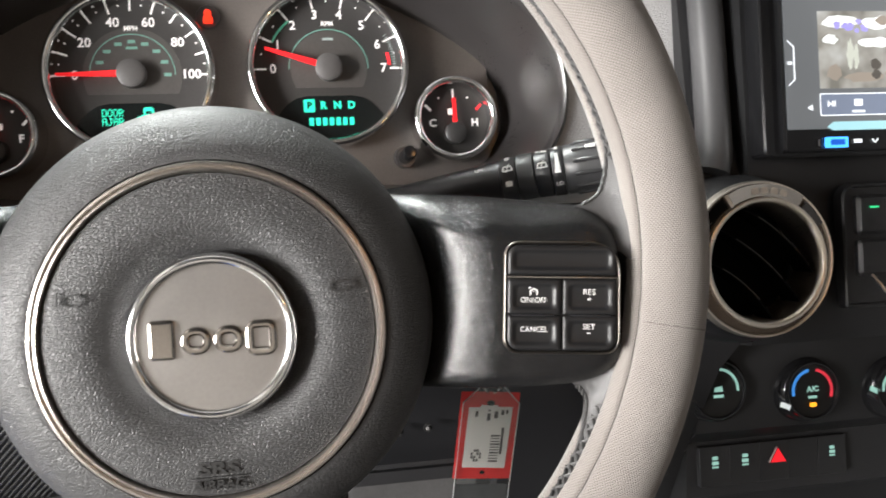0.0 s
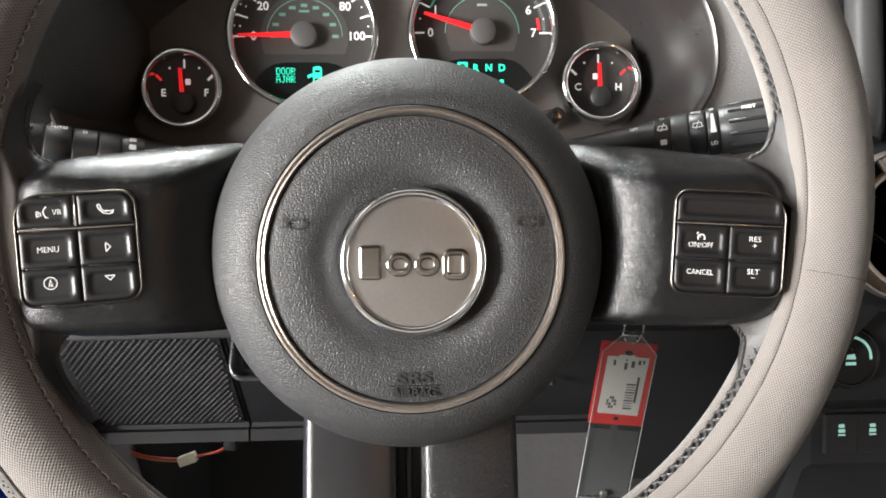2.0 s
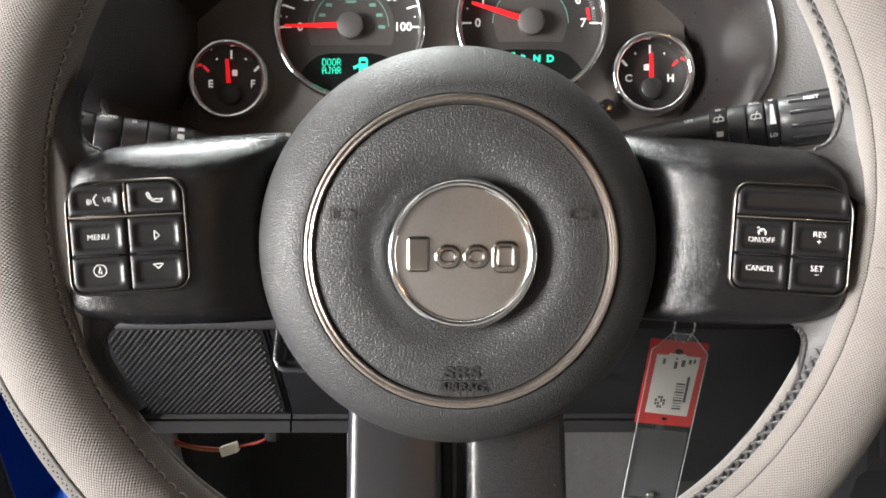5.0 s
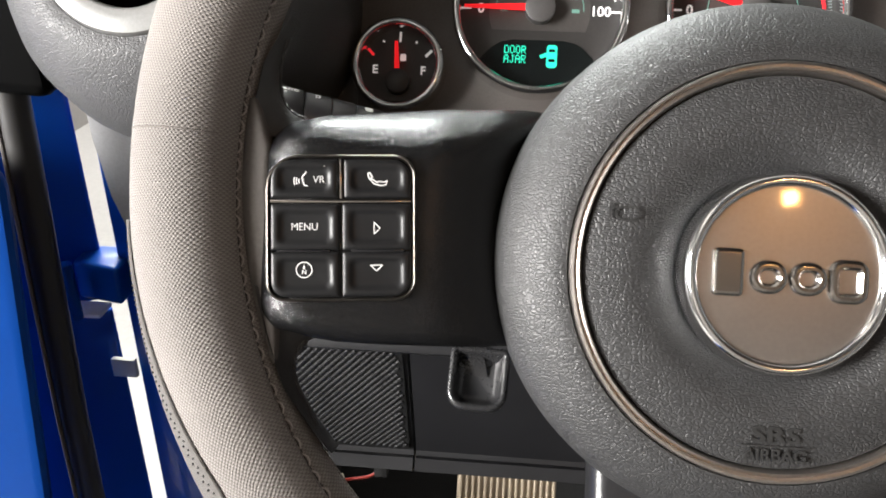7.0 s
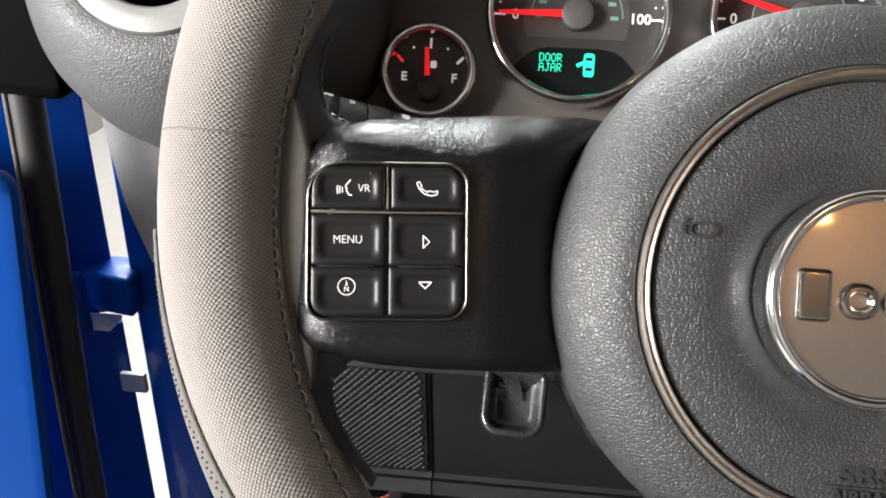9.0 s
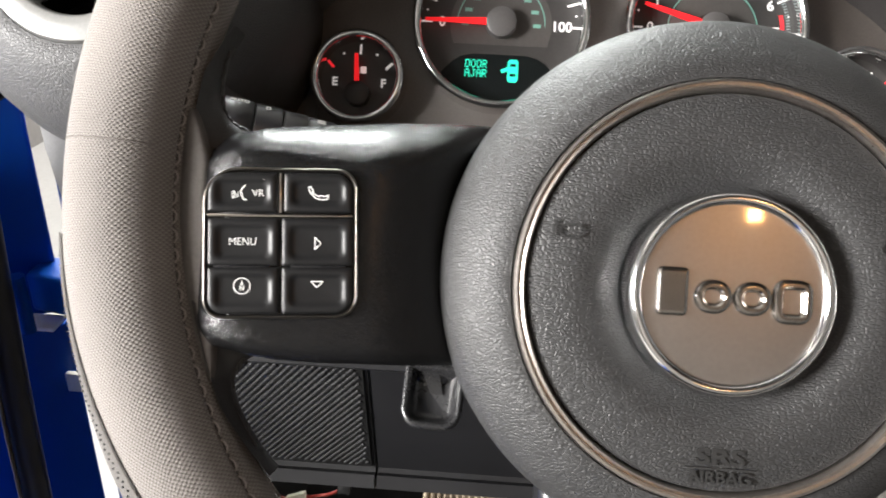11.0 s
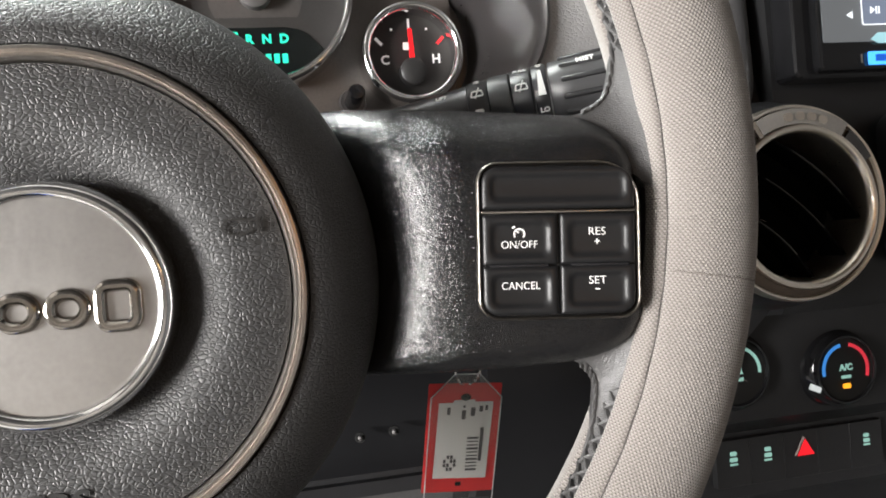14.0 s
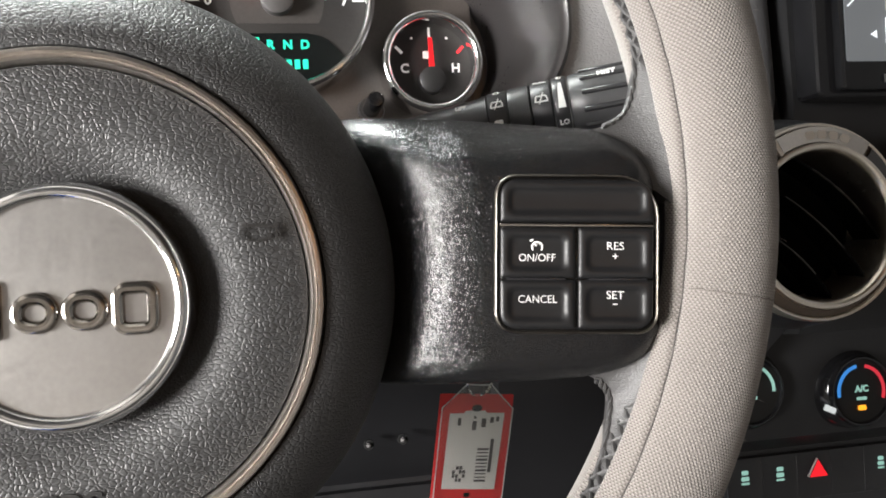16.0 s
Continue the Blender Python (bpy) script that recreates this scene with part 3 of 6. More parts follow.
for i in range(6):
    part("rib", box((0.0755 + i * 0.0075, 0.512, -0.25), (0.004, 0.006, 0.07), 0.001, 1), TAN, throttle)
part("arm", box((0.10, 0.55, -0.17), (0.016, 0.02, 0.11), 0.003), DEEP, throttle)
solid("footwell_bulkhead", box((0.0, 0.72, -0.15), (0.80, 0.04, 0.62), 0.01), FLOORMAT, "dark carpeted bulkhead of the foot well", kind="structure")
solid("cabin_floor", box((0.12, -0.55, 0.225), (1.16, 2.0, 0.45), 0.01), FLOORMAT, "dark carpeted cabin floor", kind="structure", world_frame=True)

solid("footwell_side", box((-0.272, 0.56, 0.78), (0.012, 0.50, 0.66), 0.002), FLOORMAT, "dark carpeted side of the foot well", kind="structure", world_frame=True)

# ---- gauges ----


def bezel_of(g, cx, cz, R, material=CHROME):
    arc = [(R - 0.0020 + 0.0026 * math.cos(radians(a)), 0.2042 - 0.0036 * math.sin(radians(a))) for a in range(180, -1, -15)]
    part("bezel", lathe([(R - 0.0046, 0.2140)] + arc + [(R + 0.0008, 0.2200)], 96, cx, cz), material, g, "polished chrome bezel", sharp=70)
    part("dial", lathe([(0.0002, 0.2125), (R * 0.5, 0.2125), (R - 0.0036, 0.2125)], 96, cx, cz, cap=True), DIAL, g, "matt black dial face")


def on_dial(bm, cx, cz, y=0.2123):
    return moved(bm, facing(cx, y, cz))


def hub_of(g, cx, cz, r, material=HUBCAP):
    part("hub", lathe([(0.0002, 0.2045), (r * 0.8, 0.2045), (r, 0.2055), (r, 0.2124)], 40, cx, cz, cap=True), material, g, "dark grey needle hub")


def needle_of(g, cx, cz, angle, r0, r1, w0, w1):
    a = radians(angle)
    d, s = Vector((math.cos(a), math.sin(a))), Vector((-math.sin(a), math.cos(a)))
    P = [d * r0 - s * w0 / 2, d * r1 - s * w1 / 2, d * r1 + s * w1 / 2, d * r0 + s * w0 / 2]
    part("needle", moved(flat([(p.x, p.y) for p in P], 0.0012), facing(cx, 0.2075, cz)), NEEDLE, g, "lit red needle")


def tick(g, cx, cz, angle, r0, r1, w, material=DIALINK):
    a = radians(angle)
    part("tick", on_dial(bar(r0 * math.cos(a), r0 * math.sin(a), r1 * math.cos(a), r1 * math.sin(a), w), cx, cz), material, g)


def display_of(g, cx, cz, R):
    """The lower window of a large gauge: an arched top, the round of the bezel below."""
    top = [(0.034, -0.030), (0.031, -0.0265), (0.027, -0.0225), (0.022, -0.0195), (0.015, -0.018), (-0.015, -0.018), (-0.022, -0.0195), (-0.027, -0.0225), (-0.031, -0.0265), (-0.034, -0.030)]
    A = [radians(a) for a in range(-138, -41, 8)]
    part("display", on_dial(flat(top + [((R - 0.0045) * math.cos(a), (R - 0.0045) * math.sin(a)) for a in A], 0.0004), cx, cz), LCD, g, "black glass display window")


SX, SZ, SR = -0.0700, 0.1477, 0.0513
speed = thing("speedometer", (SX, 0.21, SZ), "round chrome-ringed speedometer with its red needle at zero", "gauge", "gauges of the cluster")
bezel_of(speed, SX, SZ, SR)
for k in range(11):
    tick(speed, SX, SZ, 180 - 18 * k, 0.0405, 0.0468, 0.0011)
for k in range(10):
    a = radians(171 - 18 * k)
    part("dot", on_dial(moved(flat([(0.0006 * math.cos(b), 0.0006 * math.sin(b)) for b in (0, 1.05, 2.1, 3.14, 4.19, 5.24)], 0.0003), Matrix.Translation((0.0445 * math.cos(a), 0.0445 * math.sin(a), 0))), SX, SZ), DIALINK, speed)
for k, s in enumerate(("0", "20", "40", "60", "80", "100")):
    a = radians(180 - 36 * k)
    part("numeral", on_dial(moved(text(s, 0.0082, 0.0003, 0.00015), Matrix.Translation((0.0348 * math.cos(a) + (0.001 if k == 5 else 0), 0.0348 * math.sin(a), 0))), SX, SZ), DIALINK, speed)
part("unit_print", on_dial(moved(text("MPH", 0.0042, 0.0003, 0.0001), Matrix.Translation((0, 0.0295, 0))), SX, SZ), DIALINK, speed)
part("inner_scale", on_dial(arc_strip(0.0256, 0.0262, 0, 180, 0.0003, 40), SX, SZ), DIALTEAL, speed)
for k in range(9):
    a = radians(180 - 22.5 * k)
    part("inner_mark", on_dial(moved(bar(-0.0022, 0, 0.0022, 0, 0.0021), Matrix.Translation((0.0212 * math.cos(a), 0.0212 * math.sin(a), 0))), SX, SZ), DIALTEAL, speed)
part("inner_unit_print", on_dial(moved(bar(-0.0035, 0, 0.0035, 0, 0.0016), Matrix.Translation((0, 0.0172, 0))), SX, SZ), DIALTEAL, speed)
part("dial_plate", on_dial(flat([(0.0300 * math.cos(radians(a)), 0.0300 * math.sin(radians(a))) for a in range(-24, 205, 4)], 0.0001), SX, SZ, 0.2124), DIALPLATE, speed, "charcoal inner plate")
needle_of(speed, SX, SZ, 180.5, 0.006, 0.0445, 0.0042, 0.0016)
hub_of(speed, SX, SZ, 0.0088)
display_of(speed, SX, SZ, SR)
DOTS = {"D": (30, 17, 17, 17, 17, 17, 30), "O": (14, 17, 17, 17, 17, 17, 14), "R": (30, 17, 17, 30, 20, 18, 17), "A": (14, 17, 17, 31, 17, 17, 17), "J": (7, 2, 2, 2, 2, 18, 12)}


def dot_word(word, w, h):
    """A word in the square dots of a segment display."""
    cells = []
    for i, ch in enumerate(word):
        for r, bits in enumerate(DOTS[ch]):
            for c in range(5):
                if bits >> (4 - c) & 1:
                    x, y = (i * 6 + c - 11.5) * w, (3 - r) * h
                    cells.append(flat([(x - w * 0.47, y - h * 0.46), (x + w * 0.47, y - h * 0.46), (x + w * 0.47, y + h * 0.46), (x - w * 0.47, y + h * 0.46)], 0.0003))
    return join(*cells)


part("display_text", on_dial(moved(join(moved(dot_word("DOOR", 0.00056, 0.00068), Matrix.Translation((0, 0.0028, 0))), moved(dot_word("AJAR", 0.00056, 0.00068), Matrix.Translation((0, -0.0028, 0)))), Matrix.Translation((-0.0130, -0.0268, 0))), SX, SZ, 0.2117), LCDTEXT, speed, "lit teal display lettering")
car = join(moved(flat(rrect(0.0062, 0.0135, (0.0018,) * 4), 0.0003), Matrix.Translation((0, 0, 0))), bar(-0.0030, 0.0012, -0.0068, -0.0006, 0.0022))
part("door_symbol", on_dial(moved(car, Matrix.Translation((0.0085, -0.0275, 0))), SX, SZ, 0.2117), LCDTEXT, speed, "lit teal open-door symbol")
for k in (0.0033, -0.0025):
    part("symbol_window", on_dial(moved(bar(-0.0018, 0, 0.0018, 0, 0.0016), Matrix.Translation((0.0085, -0.0275 + k, 0))), SX, SZ, 0.2112), LCD, speed)

TX, TZ, TR = 0.0534, 0.1504, 0.0518
tach = thing("tachometer", (TX, 0.21, TZ), "round chrome-ringed rev counter with its red needle near one", "gauge", "gauges of the cluster")
bezel_of(tach, TX, TZ, TR)
for k in range(8):
    a = 180 - 180 / 7 * k
    tick(tach, TX, TZ, a, 0.0405, 0.0468, 0.0011)
    part("numeral", on_dial(moved(text(str(k), 0.0082, 0.0003, 0.00015), Matrix.Translation((0.0362 * math.cos(radians(a)), 0.0362 * math.sin(radians(a)), 0))), TX, TZ), DIALINK, tach)
for k in range(7):
    a = radians(180 - 180 / 7 * (k + 0.5))
    part("dot", on_dial(moved(flat([(0.0006 * math.cos(b), 0.0006 * math.sin(b)) for b in (0, 1.05, 2.1, 3.14, 4.19, 5.24)], 0.0003), Matrix.Translation((0.0445 * math.cos(a), 0.0445 * math.sin(a), 0))), TX, TZ), DIALINK, tach)
part("economy_arc", on_dial(arc_strip(0.0395, 0.0408, 128, 154, 0.0003, 10), TX, TZ), DIALGREEN, tach, "green economy arc")
for k in range(14):
    tick(tach, TX, TZ, 30 - 2.2 * k, 0.0425, 0.0448, 0.0004, DIALGREY)
part("red_zone", on_dial(arc_strip(0.0392, 0.0412, 3, 15, 0.0003, 8), TX, TZ), REDINK, tach, "red zone mark")
part("unit_print", on_dial(moved(text("RPM", 0.0042, 0.0003, 0.0001), Matrix.Translation((0, 0.0295, 0))), TX, TZ), DIALINK, tach)
part("inner_scale", on_dial(arc_strip(0.0256, 0.0262, 0, 180, 0.0003, 40), TX, TZ), DIALTEAL, tach)
part("multiplier_print", on_dial(moved(bar(-0.0035, 0, 0.0035, 0, 0.0016), Matrix.Translation((0, 0.0195, 0))), TX, TZ), DIALGREY, tach)
part("dial_plate", on_dial(flat([(0.0250 * math.cos(radians(a)), 0.0250 * math.sin(radians(a))) for a in range(-30, 211, 4)], 0.0001), TX, TZ, 0.2124), DIALPLATE, tach, "charcoal inner plate")
needle_of(tach, TX, TZ, 163, 0.004, 0.0425, 0.0042, 0.0018)
hub_of(tach, TX, TZ, 0.0088)
display_of(tach, TX, TZ, TR)
for k, s in enumerate("PRND"):
    x = -0.0140 + 0.0092 * k
    if s == "P":
        part("gear_box", on_dial(moved(flat(rrect(0.0072, 0.0084, (0.0008,) * 4), 0.0003), Matrix.Translation((x, -0.0245, 0))), TX, TZ, 0.2117), LCDTEXT, tach, "lit teal square round the gear letter")
        part("gear_letter", on_dial(moved(text(s, 0.0062, 0.0003, 0.0002), Matrix.Translation((x, -0.0245, 0))), TX, TZ, 0.2112), LCD, tach)
    else:
        part("gear_letter", on_dial(moved(text(s, 0.0066, 0.0003, 0.0003), Matrix.Translation((x, -0.0245, 0))), TX, TZ, 0.2117), LCDTEXT, tach, "lit teal gear letter")
for k in range(7):
    part("digit_bar", on_dial(moved(flat(rrect(0.0030, 0.0052, (0.0006,) * 4), 0.0003), Matrix.Translation((-0.013 + 0.0044 * k, -0.0350, 0))), TX, TZ, 0.2117), LCDTEXT, tach)


def small_gauge(name, label, cx, cz, R, letters, red_left):
    g = thing(name, (cx, 0.21, cz), label, "gauge", "gauges of the cluster")
    bezel_of(g, cx, cz, R)
    hz = cz - 0.0095
    tick(g, cx, hz, 90, 0.0245, 0.0305, 0.0013)
    for a in (68, 112):
        part("dot", on_dial(moved(flat([(0.0008 * math.cos(b), 0.0008 * math.sin(b)) for b in (0, 1.05, 2.1, 3.14, 4.19, 5.24)], 0.0003), Matrix.Translation((0.0265 * math.cos(radians(a)), 0.0265 * math.sin(radians(a)), 0))), cx, hz), DIALINK, g)
    tick(g, cx, hz, 134, 0.0225, 0.0278, 0.0016, REDINK if red_left else DIALINK)
    tick(g, cx, hz, 46, 0.0225, 0.0278, 0.0016, DIALINK if red_left else REDINK)
    for s, x in zip(letters, (-0.0145, 0.0145)):
        part("letter", on_dial(moved(text(s, 0.0070, 0.0003, 0.0002), Matrix.Translation((x, 0.0075, 0))), cx, hz), DIALINK, g)
    part("symbol", on_dial(moved(flat(rrect(0.0036, 0.0042, (0.0008,) * 4), 0.0003), Matrix.Translation((0.0022 if red_left else -0.0022, 0.0152, 0))), cx, hz), DIALINK, g)
    needle_of(g, cx, hz, 94 if red_left else 91, 0.004, 0.0235, 0.0030, 0.0020)
    hub_of(g, cx, hz, 0.0072, mat("dark_needle_hub", (0.030, 0.029, 0.029), 0.45))
    return g


small_gauge("fuel_gauge", "small chrome-ringed fuel gauge with its needle at half", -0.1522, 0.1108, 0.0272, "EF", True)
small_gauge("temperature_gauge", "small chrome-ringed coolant temperature gauge at mid scale", 0.1356, 0.1146, 0.0278, "CH", False)

lampw = thing("warning_light", (-0.0227, 0.214, 0.186), "glowing red warning light between the gauges", "warning light")
part("symbol", moved(join(flat([(0.0022 * math.cos(a), 0.0022 * math.sin(a) + 0.002) for a in [radians(30 * i) for i in range(12)]], 0.0003), moved(flat(rrect(0.0058, 0.0052, (0.002, 0.002, 0.0006, 0.0006)), 0.0003), Matrix.Translation((0, -0.0022, 0)))), facing(-0.0227, 0.2150, 0.186)), WARN, lampw)
part("socket", lathe([(0.0002, 0.2168), (0.0075, 0.2168), (0.008, 0.2178)], 24, -0.0227, 0.186, cap=True), HOOD, lampw)
solid("cluster_face", box((MID, 0.2225, 0.14), (0.34, 0.006, 0.18), 0.001), CLUSTER, "dark smooth face of the instrument cluster", kind="structure")
knob = thing("trip_reset_button", (0.1015, 0.2, 0.0905), "small black trip reset button below the gauges", "button")
part("stem", lathe([(0.0002, 0.186), (0.0035, 0.1862), (0.0045, 0.188), (0.0047, 0.22)], 28, 0.1015, 0.0905, cap=True), GLOSS, knob)
part("collar", lathe([(0.0050, 0.2120), (0.0068, 0.2120), (0.0076, 0.2165)], 28, 0.1015, 0.0905), HOOD, knob)

# ---- stalks ----


def stalk(name, label, side, marks):
    base, tip = (Vector((0.0895, 0.1316, 0.0583)), Vector((0.2113, 0.0841, 0.0717))) if side > 0 else (Vector((0.0895, 0.1316, 0.0475)), Vector((0.2113, 0.0841, 0.0610)))
    length = (tip - base).length
    s = thing(name, (side * base.x, base.y, base.z), label, "stalk", "stalks of the steering column")
    d = (tip - base).normalized()
    side_v = d.cross(Vector((0, 0, 1))).normalized()
    up = side_v.cross(d)
    M = Matrix((side_v, up, d)).transposed().to_4x4()
    M.translation = base
    flip = Matrix.Diagonal((side, 1, 1, 1))

    def piece(part_name, prof, material, lab="", n=40):
        loops = [[(r * math.cos(2 * math.pi * i / n), r * math.sin(2 * math.pi * i / n), z) for i in range(n)] for r, z in prof]
        return part(part_name, moved(loft(loops, cap0=True, cap1=True), flip @ M), material, s, lab)
    # where the marked band, the collar, the wiper band, the speed band and the grip begin
    z0, z1, z2, z3, z4 = (0.0575, 0.0662, 0.0757, 0.0847, 0.0913) if side > 0 else (0.0620, 0.0740, 0.0850, 0.0975, 0.1105)
    piece("shaft", [(0.0062, -0.03), (0.0066, 0.0), (0.0108, z0 - 0.004), (0.0114, z0 - 0.0006)], STALK)
    piece("marked_band", [(0.0113, z0 - 0.0004), (0.0117, z0), (0.0119, z1 - 0.0010), (0.0116, z1 - 0.0005)], STALK)
    piece("collar", [(0.0121, z1), (0.0124, z1 + 0.0008), (0.0125, z2 - 0.0010), (0.0121, z2 - 0.0005)], STALKGREY)
    piece("wiper_band", [(0.0123, z2), (0.0127, z2 + 0.0005), (0.0128, z3 - 0.0010), (0.0124, z3 - 0.0005)], STALK)
    piece("speed_band", [(0.0127, z3), (0.0131, z3 + 0.0005), (0.0133, z4 - 0.0010), (0.0130, z4 - 0.0005)], STALK)
    grip = [(0.0124, z4), (0.0132, z4 + 0.0010), (0.0135, z4 + 0.010), (0.0134, 0.120), (0.0122, length), (0.009, length + 0.002)]
    piece("grip", grip, STALKGREY, "ribbed twist grip")
    for k in range(12):
        a = 2 * math.pi * k / 12 + 0.2
        part("rib", moved(box((0.0134 * math.cos(a), 0.0134 * math.sin(a), (z4 + 0.124) / 2), (0.0022, 0.0022, 0.114 - z4), 0.0006, 1), flip @ M), STALK, s)
    for z, a, kind, size in marks:
        r = 0.0102 if z < z0 else 0.0121 if z < z1 else 0.0127 if z < z2 else 0.0130 if z < z3 else 0.0135 if z < z4 else 0.0147
        ang = radians(a)
        # a small plate on the round of the stalk that faces outwards from its axis
        out = Vector((math.cos(ang), math.sin(ang), 0))
        along = Vector((0, 0, 1)) * side
        P = Matrix((along, Vector((0, 0, 1)).cross(out), out)).transposed().to_4x4()
        P.translation = out * r + Vector((0, 0, z))
        drawing = kind() if callable(kind) else text(kind, size, 0.0002, 0.0001)
        part("marking", moved(drawing, flip @ M @ P), INK, s)
    return s


def wedge():
    return flat([(-0.0007, 0.0055), (-0.0016, -0.0055), (0.0016, -0.0055), (0.0007, 0.0055)], 0.0002)


def wiper_mark():
    return join(polyline([(-0.002, 0.0015), (-0.0026, -0.001), (0.0026, -0.001), (0.002, 0.0015), (-0.002, 0.0015)], 0.0006, 0.0002), bar(-0.001, -0.002, 0.001, 0.003, 0.0005, 0.0002))


def block_mark():
    return flat(rrect(0.0036, 0.0030, (0.0006,) * 4), 0.0002)


stalk("wiper_stalk", "black wiper stalk with white markings behind the wheel", 1,
      [(0.046, 40, "LIFT", 0.0026), (0.0615, 58, "O", 0.0035), (0.0615, 22, wiper_mark, 0), (0.0615, -16, block_mark, 0), (0.0800, 58, "PULL", 0.0025), (0.0800, 14, wiper_mark, 0),
       (0.0880, 58, "O", 0.0030), (0.0880, 14, wedge, 0), (0.0880, -34, "LO", 0.0030), (0.107, 40, "MIST", 0.0036)])
stalk("light_stalk", "black light stalk with faint white markings", -1,
      [(0.058, 40, "O", 0.003), (0.068, 52, block_mark, 0), (0.068, 26, block_mark, 0), (0.0915, 52, "D", 0.0034), (0.1040, 56, "AUTO", 0.0030)])

# steering column behind the wheel
col = thing("steering_column", (0, 0.13, -0.01), "black plastic steering column shroud behind the wheel", "steering column")
part("upper_shroud", moved(pillow(0.15, 0.075, (0.03, 0.03, 0.004, 0.004), [(0, -0.16), (0.001, 0), (0.012, 0.012)], 0, 0.022), facing(0, 0.075, 0)), PANEL, col)
part("lower_shroud", moved(pillow(0.145, 0.055, (0.004, 0.004, 0.025, 0.025), [(0, -0.16), (0.001, 0), (0.012, 0.012)], 0, -0.044), facing(0, 0.075, 0)), PANEL, col)
part("hub_drum", lathe([(0.02, 0.05), (0.07, 0.048), (0.079, 0.038), (0.079, 0.020)], 64, 0, 0, cap=True), DEEP, col)

# ---- steering wheel ----
RX, RZ, RY, RMAJ, RMIN = -0.0033, 0.0290, 0.016, 0.1905, 0.0203
wheel = thing("steering_wheel", (0, 0.03, 0), "black three-spoke steering wheel with a round grained airbag hub", "steering wheel")


def shell(phis, a0=0.0, a1=360.0, nu=240, skew=None):
    """Part of the rim: (angle round the section, section radius) rows, swept round the wheel, with UV in metres."""
    bm = bmesh.new()
    uvl = bm.loops.layers.uv.new("UVMap")
    full = abs(a1 - a0) >= 359.9
    cols = []
    for i in range(nu if full else nu + 1):
        a = radians(a0 + (a1 - a0) * i / nu)
        col = []
        for phi, r in phis:
            f = radians(skew(math.degrees(a), phi) if skew else phi)
            R = RMAJ + r * math.cos(f)
            col.append(bm.verts.new((RX + R * math.cos(a), RY - r * math.sin(f), RZ + R * math.sin(a))))
        cols.append(col)
    m = len(cols)
    du = radians(a1 - a0) / nu * RMAJ
    for i in range(m if full else m - 1):
        for k in range(len(phis) - 1):
            f = bm.faces.new((cols[i][k], cols[(i + 1) % m][k], cols[(i + 1) % m][k + 1], cols[i][k + 1]))
            for loop, (u, v) in zip(f.loops, ((i, k), (i + 1, k), (i + 1, k + 1), (i, k + 1))):
                loop[uvl].uv = (u * du, radians(phis[v][0]) * RMIN)
    return bm


def on_rim(a, phi, r):
    a, f = radians(a), radians(phi)
    R = RMAJ + r * math.cos(f)
    return Vector((RX + R * math.cos(a), RY - r * math.sin(f), RZ + R * math.sin(a)))


part("rim", shell([(p, 0.0185) for p in range(0, 361, 15)]), LEATHER, wheel, "black leather rim under the cover")

HX, HZ = 0.0001, 0.0016


def airbag_cover():
    """Dished round the emblem, grooved for the trim ring, then a full round shoulder that sits a little higher than the ring."""
    profile = [(0.0300, 0.0100), (0.0318, 0.0082), (0.0340, 0.0062), (0.0366, 0.0042), (0.0395, 0.0026), (0.0430, 0.0014), (0.0470, 0.0009), (0.0510, 0.0011), (0.0550, 0.0016), (0.0590, 0.0022), (0.0608, 0.0028), (0.0613, 0.0046),
               (0.0655, 0.0044), (0.0660, 0.0026), (0.0675, 0.0026), (0.0708, 0.0036), (0.0745, 0.0055), (0.0782, 0.0080), (0.0815, 0.0108), (0.0842, 0.0140), (0.0863, 0.0176), (0.0877, 0.0225), (0.0885, 0.0300), (0.0880, 0.0420)]
    loops = []
    for r, y in profile:
        k = min(1.0, max(0.0, (r - 0.066) / 0.020))
        cx, cz = HX - 0.0010 * k, HZ + 0.0019 * k
        loops.append([(cx + r * math.cos(2 * math.pi * i / 160), y, cz + r * math.sin(2 * math.pi * i / 160)) for i in range(160)])
    return loft(loops)


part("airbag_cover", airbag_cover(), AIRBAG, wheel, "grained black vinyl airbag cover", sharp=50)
part("trim_ring", lathe([(0.0612, 0.0046), (0.0615, 0.0020), (0.0621, 0.0010), (0.0629, 0.0012), (0.0634, 0.0018), (0.0640, 0.0006), (0.0648, 0.0008), (0.0653, 0.0020), (0.0656, 0.0046)], 160, HX, HZ), RINGCHROME, wheel, "warm satin chrome ring round the hub", sharp=50)
EX, EY, EZ = 0.0005, -0.0012, 0.0009
emblem = part("emblem", lathe([(0.0002, EY), (0.014, EY), (0.0274, EY + 0.0002)], 96, EX, EZ, cap=True), BRUSHED, wheel, "round brushed metal emblem")
part("emblem_ring", lathe([(0.0270, EY + 0.0012), (0.0272, EY - 0.0004), (0.0278, EY - 0.0014), (0.0289, EY - 0.0019), (0.0301, EY - 0.0014), (0.0310, EY + 0.0002), (0.0316, EY + 0.0028), (0.0318, EY + 0.0100)], 128, EX, EZ), CHROME, emblem, "polished chrome ring", sharp=60)
